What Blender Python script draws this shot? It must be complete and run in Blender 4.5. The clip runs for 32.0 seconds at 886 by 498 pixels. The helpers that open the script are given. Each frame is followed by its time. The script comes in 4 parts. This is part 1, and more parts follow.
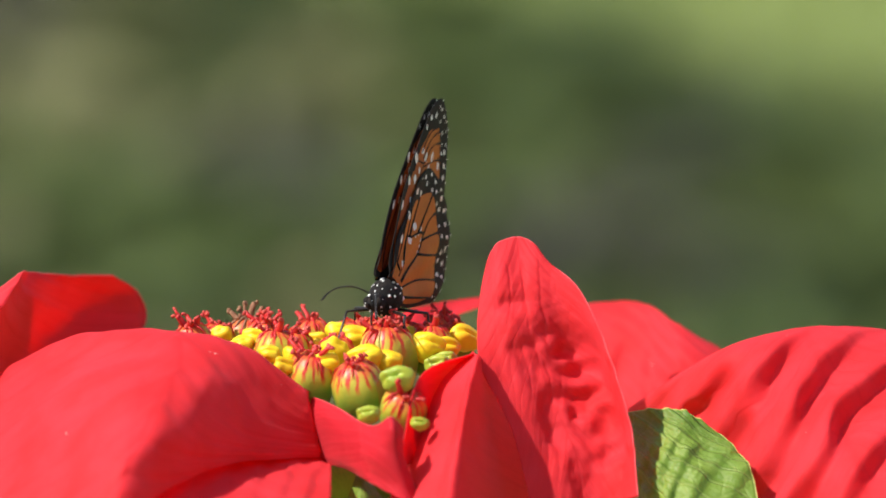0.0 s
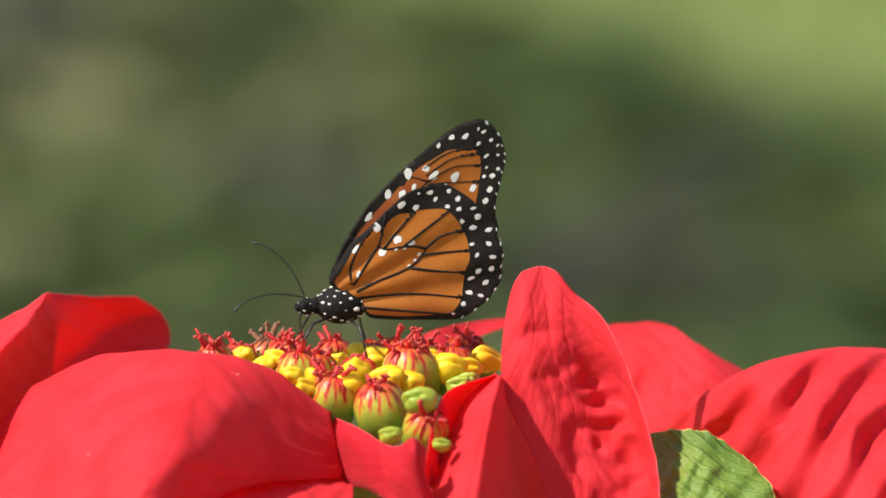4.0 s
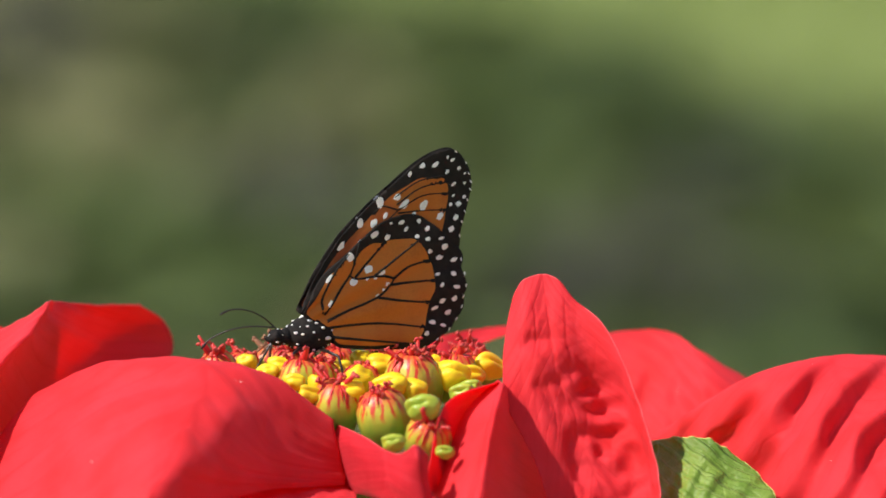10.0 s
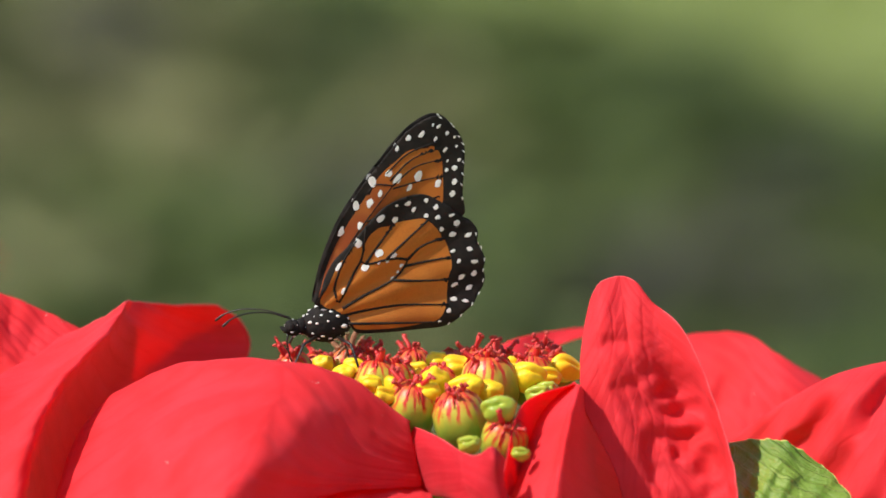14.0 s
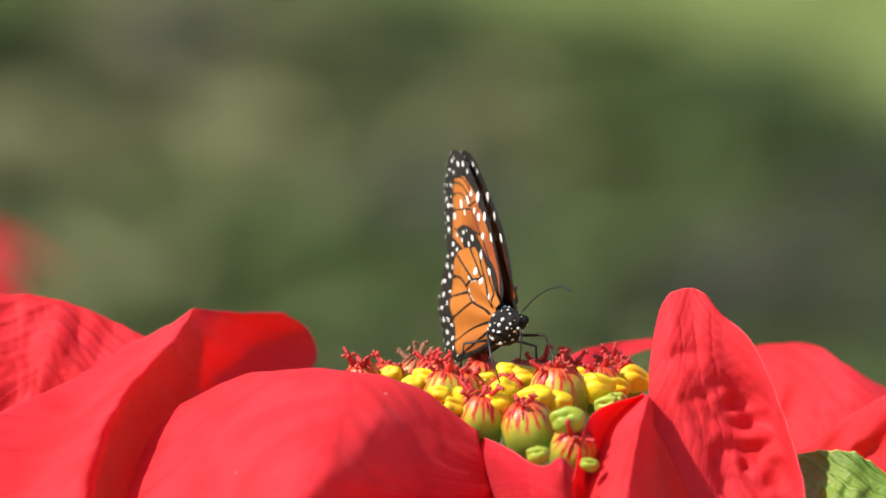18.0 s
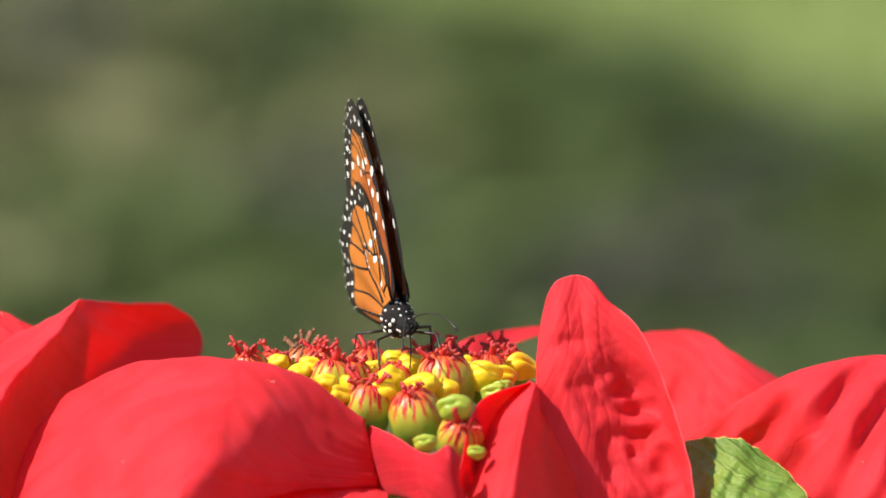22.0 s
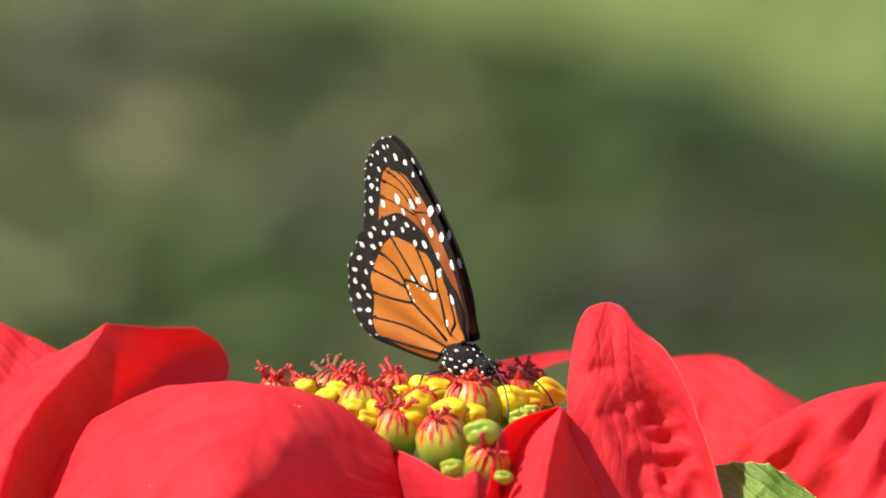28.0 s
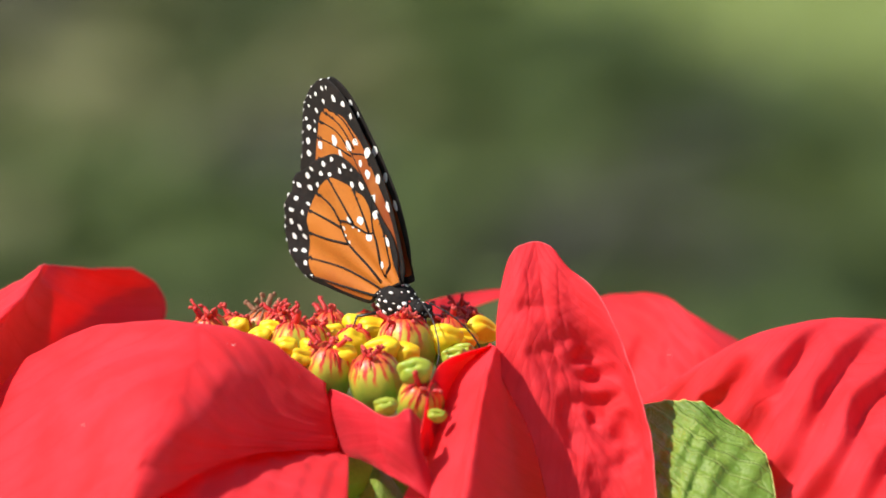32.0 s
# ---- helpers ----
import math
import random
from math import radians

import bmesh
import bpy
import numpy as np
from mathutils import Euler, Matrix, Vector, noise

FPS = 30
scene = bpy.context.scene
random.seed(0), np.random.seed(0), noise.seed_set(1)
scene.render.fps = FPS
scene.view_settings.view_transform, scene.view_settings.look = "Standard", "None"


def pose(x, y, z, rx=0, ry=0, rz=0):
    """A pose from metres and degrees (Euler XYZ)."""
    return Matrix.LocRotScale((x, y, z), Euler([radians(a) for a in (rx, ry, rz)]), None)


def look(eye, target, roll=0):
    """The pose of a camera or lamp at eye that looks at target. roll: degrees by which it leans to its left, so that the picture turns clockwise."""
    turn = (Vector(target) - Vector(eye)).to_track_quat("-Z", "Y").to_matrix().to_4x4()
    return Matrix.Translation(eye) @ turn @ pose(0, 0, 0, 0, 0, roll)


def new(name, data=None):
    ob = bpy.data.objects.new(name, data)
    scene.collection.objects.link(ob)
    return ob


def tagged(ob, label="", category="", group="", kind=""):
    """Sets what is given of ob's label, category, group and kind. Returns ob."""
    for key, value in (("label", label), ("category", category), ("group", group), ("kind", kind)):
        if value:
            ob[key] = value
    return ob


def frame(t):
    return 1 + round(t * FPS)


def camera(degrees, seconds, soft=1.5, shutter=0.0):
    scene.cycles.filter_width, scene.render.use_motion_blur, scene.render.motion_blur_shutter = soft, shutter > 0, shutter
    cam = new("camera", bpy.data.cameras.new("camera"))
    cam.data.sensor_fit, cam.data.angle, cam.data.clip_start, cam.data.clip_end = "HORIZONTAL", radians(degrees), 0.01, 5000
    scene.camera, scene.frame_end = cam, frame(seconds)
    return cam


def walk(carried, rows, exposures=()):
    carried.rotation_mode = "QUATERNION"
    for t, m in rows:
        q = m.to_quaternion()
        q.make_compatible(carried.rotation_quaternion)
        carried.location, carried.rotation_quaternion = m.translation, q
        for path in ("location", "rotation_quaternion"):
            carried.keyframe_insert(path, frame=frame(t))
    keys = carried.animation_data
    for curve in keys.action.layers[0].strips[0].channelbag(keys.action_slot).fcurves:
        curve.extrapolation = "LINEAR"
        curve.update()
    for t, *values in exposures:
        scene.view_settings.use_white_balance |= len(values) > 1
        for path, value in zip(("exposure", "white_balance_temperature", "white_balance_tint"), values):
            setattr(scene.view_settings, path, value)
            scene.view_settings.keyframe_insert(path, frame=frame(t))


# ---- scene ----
# ---- camera: a long lens on a stand, panned and tilted by hand ----
cam = camera(6.0, 32.0, soft=1.7)
EYE = (0, -1.609, 1.362)
GAZE = [  # seconds, tilt, turn
    (0, 77.951, -0.582), (0.5, 78.127, -0.330), (1, 78.003, -0.502), (1.5, 77.947, -0.585), (2, 78.172, -0.333),
    (2.5, 78.068, -0.447), (4.5, 78.129, -0.403), (5, 78.229, -0.282), (5.5, 78.090, -0.412), (6, 78.130, -0.391),
    (6.5, 78.189, -0.340), (7, 78.146, -0.419), (7.5, 78.019, -0.566), (8, 78.172, -0.367), (8.5, 78.148, -0.399),
    (9, 78.000, -0.570), (9.5, 78.198, -0.352), (10, 78.143, -0.408), (10.5, 78.056, -0.494), (11, 78.102, -0.443),
    (11.5, 78.181, -0.365), (12, 78.110, -0.431), (12.5, 78.052, -0.412), (13, 78.175, -0.255), (13.5, 78.140, -0.183),
    (14, 78.154, 0.121), (14.5, 78.021, 0.355), (16.5, 78.252, 0.616), (17, 78.131, 0.450), (17.5, 78.212, 0.589),
    (18, 78.226, 0.599), (18.5, 78.142, 0.460), (19, 78.141, 0.163), (19.5, 78.208, 0.038), (20, 78.253, -0.016),
    (20.5, 78.209, -0.141), (21, 78.139, -0.217), (21.5, 78.149, -0.201), (22, 78.145, -0.187), (22.5, 78.064, -0.277),
    (23, 78.133, -0.213), (23.5, 78.243, -0.067), (24, 78.145, -0.200), (24.5, 78.188, -0.185), (25, 78.307, -0.035),
    (25.5, 78.156, -0.191), (26, 78.228, -0.110), (26.5, 78.329, 0.017), (28.5, 78.310, -0.002), (29, 78.317, 0.033),
    (29.5, 78.249, 0.016), (30, 78.153, -0.080), (30.5, 78.068, -0.259), (31, 78.018, -0.343), (31.5, 77.997, -0.320),
    (32, 77.895, -0.462)]
walk(cam, [(t, pose(*EYE, tilt, 0, turn)) for t, tilt, turn in GAZE],
     [(0, 0.33), (2.5, 0.31), (5, 0.24), (13, 0.24), (17, 0.31), (24, 0.38), (30, 0.33), (32, 0.33)])
cam.data.dof.use_dof = True
cam.data.dof.focus_distance = 1.645
cam.data.dof.aperture_fstop = 12.5

# ---- daylight ----
SUN = Vector((-0.62, -0.21, 0.755)).normalized()
world = bpy.data.worlds.new("world")
scene.world = world
world.use_nodes = True
sky = world.node_tree.nodes.new("ShaderNodeTexSky")
sky.sky_type, sky.sun_disc = "NISHITA", False
sky.sun_elevation, sky.sun_rotation = math.asin(SUN.z), math.atan2(SUN.x, SUN.y)
world.node_tree.links.new(sky.outputs[0], world.node_tree.nodes["Background"].inputs[0])
world.node_tree.nodes["Background"].inputs[1].default_value = 0.13
lamp = bpy.data.lights.new("sun", "SUN")
lamp.energy, lamp.angle, lamp.color = 5.0, radians(0.53), (1.0, 0.95, 0.87)
new("sun", lamp).matrix_world = look(SUN * 8, (0, 0, 0))


# ---- materials ----
def material(name):
    m = bpy.data.materials.new(name)
    m.use_nodes = True
    return m, m.node_tree.nodes, m.node_tree.links, m.node_tree.nodes["Principled BSDF"]


def math_node(nodes, links, op, a, b=None, c=None):
    n = nodes.new("ShaderNodeMath")
    n.operation = op
    for i, v in enumerate((a, b, c)):
        if v is None:
            continue
        if isinstance(v, (int, float)):
            n.inputs[i].default_value = v
        else:
            links.new(v, n.inputs[i])
    return n.outputs[0]


def noise_node(nodes, links, scale, detail=4, vector=None):
    n = nodes.new("ShaderNodeTexNoise")
    n.inputs["Scale"].default_value, n.inputs["Detail"].default_value = scale, detail
    if vector is None:
        vector = nodes.new("ShaderNodeTexCoord").outputs["Object"]
    links.new(vector, n.inputs["Vector"])
    return n.outputs["Fac"]


def mix(nodes, links, fac, a, b):
    n = nodes.new("ShaderNodeMix")
    n.data_type = "RGBA"
    for sock, v in ((n.inputs[0], fac), (n.inputs[6], a), (n.inputs[7], b)):
        if isinstance(v, (int, float)):
            sock.default_value = v
        elif isinstance(v, tuple):
            sock.default_value = (*v, 1)
        else:
            links.new(v, sock)
    return n.outputs[2]


def ramp(nodes, links, fac, lo, hi):
    n = nodes.new("ShaderNodeMapRange")
    n.interpolation_type = "SMOOTHSTEP"
    links.new(fac, n.inputs[0])
    n.inputs[1].default_value, n.inputs[2].default_value = lo, hi
    return n.outputs[0]


def bump(nodes, links, bsdf, height, strength, distance):
    n = nodes.new("ShaderNodeBump")
    n.inputs["Strength"].default_value, n.inputs["Distance"].default_value = strength, distance
    links.new(height, n.inputs["Height"])
    links.new(n.outputs[0], bsdf.inputs["Normal"])
    return n.outputs[0]


def see_through(m, nodes, links, bsdf, colour, share, normal=None):
    """Thin tissue: part of the light comes out on the other side."""
    t = nodes.new("ShaderNodeBsdfTranslucent")
    t.inputs[0].default_value = (*colour, 1)
    s = nodes.new("ShaderNodeMixShader")
    s.inputs[0].default_value = share
    links.new(bsdf.outputs[0], s.inputs[1])
    links.new(t.outputs[0], s.inputs[2])
    links.new(s.outputs[0], nodes["Material Output"].inputs[0])


def plain(name, colour, other, scale, rough=0.6, bumpy=0.3, depth=0.0004, share=0.0, back=None, gloss=0.5):
    m, nodes, links, bsdf = material(name)
    coarse = noise_node(nodes, links, scale)
    fine = noise_node(nodes, links, scale * 9, 6)
    both = math_node(nodes, links, "MULTIPLY_ADD", fine, 0.35, math_node(nodes, links, "MULTIPLY", coarse, 0.65))
    links.new(mix(nodes, links, ramp(nodes, links, both, 0.35, 0.65), colour, other), bsdf.inputs["Base Color"])
    bsdf.inputs["Roughness"].default_value = rough
    bsdf.inputs["Specular IOR Level"].default_value = gloss
    bump(nodes, links, bsdf, both, bumpy, depth)
    if share:
        see_through(m, nodes, links, bsdf, back or colour, share)
    return m


def tissue(name, body, deep, vein, ribs, share, back, rough, net=0.0, gloss=0.3, relief=0.18, bloom=0.0):
    """Bract or leaf: lateral veins run from the midrib to the margin, with a fine net between."""
    m, nodes, links, bsdf = material(name)
    uv = nodes.new("ShaderNodeUVMap")
    sep = nodes.new("ShaderNodeSeparateXYZ")
    links.new(uv.outputs[0], sep.inputs[0])
    wobble = noise_node(nodes, links, 60, 3)
    off = math_node(nodes, links, "ABSOLUTE", math_node(nodes, links, "SUBTRACT", sep.outputs[1], 0.5))
    run = math_node(nodes, links, "SUBTRACT", math_node(nodes, links, "MULTIPLY", sep.outputs[0], ribs), math_node(nodes, links, "MULTIPLY", off, ribs * 0.8))
    run = math_node(nodes, links, "ADD", run, math_node(nodes, links, "MULTIPLY", wobble, 1.1))
    tooth = math_node(nodes, links, "ABSOLUTE", math_node(nodes, links, "SUBTRACT", math_node(nodes, links, "FRACT", run), 0.5))
    rib = ramp(nodes, links, tooth, 0.10, 0.0)
    mid = ramp(nodes, links, off, 0.02, 0.0)
    lines = math_node(nodes, links, "MAXIMUM", rib, mid)
    vor = nodes.new("ShaderNodeTexVoronoi")
    vor.feature = "DISTANCE_TO_EDGE"
    vor.inputs["Scale"].default_value = 260
    links.new(nodes.new("ShaderNodeTexCoord").outputs["Object"], vor.inputs["Vector"])
    cell = ramp(nodes, links, vor.outputs["Distance"], 0.0, 0.12)
    coarse, fine = noise_node(nodes, links, 90, 5), noise_node(nodes, links, 1500, 4)
    col = mix(nodes, links, ramp(nodes, links, coarse, 0.35, 0.7), body, deep)
    grain = nodes.new("ShaderNodeMapping")  # fine streaks that run with the lateral veins
    grain.inputs["Scale"].default_value = (38, 5, 1)
    flow = nodes.new("ShaderNodeCombineXYZ")
    links.new(math_node(nodes, links, "SUBTRACT", sep.outputs[0], math_node(nodes, links, "MULTIPLY", off, 0.8)), flow.inputs[0])
    links.new(sep.outputs[1], flow.inputs[1])
    links.new(flow.outputs[0], grain.inputs[0])
    streak = noise_node(nodes, links, 1.0, 5, grain.outputs[0])
    col = mix(nodes, links, math_node(nodes, links, "MULTIPLY", ramp(nodes, links, streak, 0.45, 0.72), 0.25), col, tuple(c * 0.72 for c in deep))
    col = mix(nodes, links, math_node(nodes, links, "MULTIPLY", lines, 0.25 + net), col, vein)
    if net:
        col = mix(nodes, links, math_node(nodes, links, "MULTIPLY", math_node(nodes, links, "SUBTRACT", 1.0, cell), net), col, vein)
    links.new(col, bsdf.inputs["Base Color"])
    h = math_node(nodes, links, "MULTIPLY_ADD", lines, -0.22 - 1.6 * net, math_node(nodes, links, "MULTIPLY_ADD", cell, 0.9 * net, math_node(nodes, links, "MULTIPLY_ADD", fine, 0.3, math_node(nodes, links, "MULTIPLY_ADD", streak, 0.4, coarse))))
    bump(nodes, links, bsdf, h, relief, 0.0007)
    bsdf.inputs["Roughness"].default_value = rough
    bsdf.inputs["Specular IOR Level"].default_value = gloss
    bsdf.inputs["Sheen Weight"].default_value = bloom
    bsdf.inputs["Sheen Roughness"].default_value = 0.45
    bsdf.inputs["Sheen Tint"].default_value = (1.0, 0.42, 0.48, 1)
    see_through(m, nodes, links, bsdf, back, share)
    return m


red = tissue("red_bract", (0.86, 0.060, 0.078), (0.79, 0.042, 0.050), (0.68, 0.024, 0.030), 13, 0.47, (1.0, 0.013, 0.011), 0.62, 0.0, 0.14, 0.35, 0.10)
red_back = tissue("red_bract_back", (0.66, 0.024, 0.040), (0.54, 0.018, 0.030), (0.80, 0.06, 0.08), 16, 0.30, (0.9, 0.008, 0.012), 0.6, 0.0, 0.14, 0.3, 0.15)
# edge highlight of the bracts, put into a paler pink colour
bract_edge_light = plain("bract_edge_light", (0.90, 0.105, 0.12), (0.86, 0.07, 0.085), 200, 0.45, share=0.3, back=(0.95, 0.08, 0.08))
leaf_rim = plain("leaf_rim", (0.55, 0.56, 0.14), (0.45, 0.50, 0.10), 200, 0.5)
leaf_green = tissue("green_leaf", (0.25, 0.35, 0.050), (0.14, 0.24, 0.025), (0.46, 0.54, 0.16), 6, 0.25, (0.22, 0.42, 0.03), 0.45, 0.13, 0.35, 0.9)
stem_green = plain("green_stem", (0.12, 0.20, 0.03), (0.20, 0.26, 0.06), 60, 0.5)
cup_green = plain("green_cup", (0.20, 0.33, 0.035), (0.34, 0.42, 0.05), 140, 0.4, 0.2, 0.0003, 0.15, (0.5, 0.6, 0.05))
cup_flush = plain("flushed_cup", (0.72, 0.42, 0.05), (0.55, 0.42, 0.05), 160, 0.4, 0.2, 0.0003, 0.15, (0.8, 0.4, 0.05))


def cup_skin():
    m, nodes, links, bsdf = material("cup_skin")
    uv = nodes.new("ShaderNodeUVMap")
    sep = nodes.new("ShaderNodeSeparateXYZ")
    links.new(uv.outputs[0], sep.inputs[0])
    blotch = noise_node(nodes, links, 260, 3)
    level = math_node(nodes, links, "ADD", sep.outputs[1], math_node(nodes, links, "MULTIPLY_ADD", blotch, 0.4, -0.2))
    col = mix(nodes, links, ramp(nodes, links, level, 0.36, 0.84), (0.20, 0.33, 0.035), (0.62, 0.52, 0.05))
    col = mix(nodes, links, ramp(nodes, links, level, 0.76, 0.96), col, (0.78, 0.16, 0.04))
    streak = math_node(nodes, links, "SINE", math_node(nodes, links, "MULTIPLY_ADD", sep.outputs[0], 14 * math.tau, math_node(nodes, links, "MULTIPLY", blotch, 9.0)))
    mask = math_node(nodes, links, "MULTIPLY", ramp(nodes, links, streak, 0.1, 0.8), ramp(nodes, links, level, 0.55, 0.8))
    col = mix(nodes, links, mask, col, (0.68, 0.035, 0.025))
    links.new(col, bsdf.inputs["Base Color"])
    bsdf.inputs["Roughness"].default_value = 0.4
    bump(nodes, links, bsdf, math_node(nodes, links, "ADD", blotch, noise_node(nodes, links, 1800, 3)), 0.25, 0.0003)
    see_through(m, nodes, links, bsdf, (0.5, 0.5, 0.04), 0.18)
    return m


skin = cup_skin()
gland_yellow = plain("yellow_gland", (0.97, 0.73, 0.014), (0.93, 0.55, 0.012), 220, 0.5, 0.35, 0.0004, 0.12, (0.9, 0.55, 0.01))
gland_green = plain("green_gland", (0.48, 0.52, 0.05), (0.34, 0.45, 0.05), 220, 0.35, 0.2, 0.0003, 0.15, (0.6, 0.6, 0.05))
stamen_red = plain("red_stamen", (0.60, 0.014, 0.018), (0.72, 0.050, 0.038), 500, 0.5, 0.4, 0.0003, 0.25, (0.9, 0.06, 0.03))
anther_red = plain("red_anther", (0.42, 0.012, 0.016), (0.60, 0.090, 0.060), 900, 0.7, 0.6, 0.0003)
withered = plain("withered_stamen", (0.20, 0.080, 0.040), (0.34, 0.17, 0.085), 700, 0.8, 0.5, 0.0003)


def wing_scales(name, centre, inner, outer, cold, warm):
    """Dusty wing scales: rust near the given place (back, up, in mm), orange farther out, with fine streaks."""
    m, nodes, links, bsdf = material(name)
    here = nodes.new("ShaderNodeTexCoord").outputs["Object"]
    away = nodes.new("ShaderNodeVectorMath")
    away.operation = "DISTANCE"
    links.new(here, away.inputs[0])
    away.inputs[1].default_value = (-centre[0] * 0.001, 0, centre[1] * 0.001)
    cloud, dust = noise_node(nodes, links, 180, 4), noise_node(nodes, links, 2600, 5)
    d = math_node(nodes, links, "ADD", away.outputs["Value"], math_node(nodes, links, "MULTIPLY_ADD", cloud, 0.008, -0.004))
    col = mix(nodes, links, ramp(nodes, links, d, inner * 0.001, outer * 0.001), cold, warm)
    shade = math_node(nodes, links, "MULTIPLY_ADD", dust, 0.5, math_node(nodes, links, "MULTIPLY", cloud, 0.5))
    col = mix(nodes, links, math_node(nodes, links, "MULTIPLY", ramp(nodes, links, shade, 0.45, 0.68), 0.4), col, (0.27, 0.065, 0.010))
    pale = noise_node(nodes, links, 95, 3)
    col = mix(nodes, links, math_node(nodes, links, "MULTIPLY", ramp(nodes, links, pale, 0.48, 0.70), 0.45), col, (0.68, 0.27, 0.05))
    links.new(col, bsdf.inputs["Base Color"])
    bsdf.inputs["Roughness"].default_value = 0.6
    bsdf.inputs["Specular IOR Level"].default_value = 0.3
    bump(nodes, links, bsdf, shade, 0.25, 0.0002)
    see_through(m, nodes, links, bsdf, (0.7, 0.2, 0.015), 0.17)
    return m


fore_scales = wing_scales("forewing_scales", (-1, 9), 14, 26, (0.30, 0.064, 0.014), (0.50, 0.147, 0.019))
hind_scales = wing_scales("hindwing_scales", (16, -16), 11, 17, (0.38, 0.096, 0.017), (0.54, 0.172, 0.021))
wing_black = plain("wing_black", (0.009, 0.007, 0.006), (0.020, 0.014, 0.011), 700, 0.75, 0.3, 0.0002, gloss=0.22)
fleck_mat = plain("pale_fleck", (0.85, 0.45, 0.42), (0.80, 0.62, 0.50), 900, 0.7)
scale_white = plain("wing_white", (0.85, 0.83, 0.78), (0.70, 0.68, 0.64), 900, 0.6, 0.2, 0.0001)
body_black = plain("body_black", (0.008, 0.007, 0.007), (0.022, 0.017, 0.014), 1200, 0.85, 0.6, 0.0003, gloss=0.2)
leg_black = plain("leg_black", (0.010, 0.008, 0.008), (0.025, 0.015, 0.012), 900, 0.4)


# ---- building ----
def mesh_object(name, verts, faces, mats, parent=None, label="", uv=None, which=None, smooth=True):
    me = bpy.data.meshes.new(name)
    me.from_pydata([tuple(v) for v in verts], [], faces)
    for m in (mats if isinstance(mats, (list, tuple)) else [mats]):
        me.materials.append(m)
    if which is not None:
        me.polygons.foreach_set("material_index", which)
    if uv is not None:
        layer = me.uv_layers.new(name="UVMap")
        idx = np.empty(len(me.loops), dtype=np.int32)
        me.loops.foreach_get("vertex_index", idx)
        layer.data.foreach_set("uv", np.asarray(uv, dtype=np.float32)[idx].ravel())
    me.polygons.foreach_set("use_smooth", [smooth] * len(me.polygons))
    me.update()
    ob = new(name, me)
    ob.parent = parent
    return tagged(ob, label)


def spline(ctrl, n):
    """n points on a smooth curve through the control rows (first axis)."""
    c = np.asarray(ctrl, dtype=float)
    c = np.concatenate([2 * c[:1] - c[1:2], c, 2 * c[-1:] - c[-2:-1]])
    s = np.linspace(0, len(c) - 3, n)
    i = np.minimum(s.astype(int), len(c) - 4)
    f = (s - i).reshape((-1,) + (1,) * (c.ndim - 1))
    a, b, d, e = c[i], c[i + 1], c[i + 2], c[i + 3]
    return 0.5 * (2 * b + (d - a) * f + (2 * a - 5 * b + 4 * d - e) * f ** 2 + (3 * b - a - 3 * d + e) * f ** 3)


class Soup:
    """Collects vertices and faces of one mesh."""

    def __init__(self):
        self.v, self.f, self.m = [], [], []

    def add(self, verts, faces, mat=0):
        o = len(self.v)
        self.v += [tuple(p) for p in verts]
        self.f += [tuple(i + o for i in f) for f in faces]
        self.m += [mat] * len(faces)

    def tube(self, pts, radii, sides=6, flat=1.0, mat=0):
        pts = [Vector(p) for p in pts]
        n, rings = len(pts), []
        up = Vector((0.31, 0.17, 0.93))
        for i, p in enumerate(pts):
            d = (pts[min(i + 1, n - 1)] - pts[max(i - 1, 0)]).normalized()
            a = d.cross(up)
            a = a.normalized() if a.length > 1e-4 else Vector((1, 0, 0))
            b = d.cross(a)
            r = radii[i] if isinstance(radii, (list, tuple)) else radii
            rings += [p + (a * math.cos(k * math.tau / sides) + b * math.sin(k * math.tau / sides) * flat) * r for k in range(sides)]
        faces = [(i * sides + k, i * sides + (k + 1) % sides, (i + 1) * sides + (k + 1) % sides, (i + 1) * sides + k) for i in range(n - 1) for k in range(sides)]
        faces += [tuple(range(sides))[::-1], tuple((n - 1) * sides + k for k in range(sides))]
        self.add(rings, faces, mat)

    def ball(self, centre, radii, turn=None, rings=8, sides=12, shape=None, mat=0):
        verts = []
        for i in range(rings + 1):
            th = math.pi * i / rings
            for k in range(sides):
                ph = math.tau * k / sides
                p = Vector((math.sin(th) * math.cos(ph), math.sin(th) * math.sin(ph), math.cos(th)))
                if shape:
                    p = shape(p)
                p = Vector((p.x * radii[0], p.y * radii[1], p.z * radii[2]))
                verts.append(Vector(centre) + (turn @ p if turn else p))
        faces = [(i * sides + k, (i + 1) * sides + k, (i + 1) * sides + (k + 1) % sides, i * sides + (k + 1) % sides) for i in range(rings) for k in range(sides)]
        self.add(verts, faces, mat)

    def make(self, name, mats, parent=None, label=""):
        ob = mesh_object(name, self.v, self.f, mats, parent, label, which=self.m)
        return ob


MM = 0.001
HEART = Vector((0, 0, 1.0))  # height of the flower's heart over the ground


def at(p):
    return HEART + Vector(p) * MM


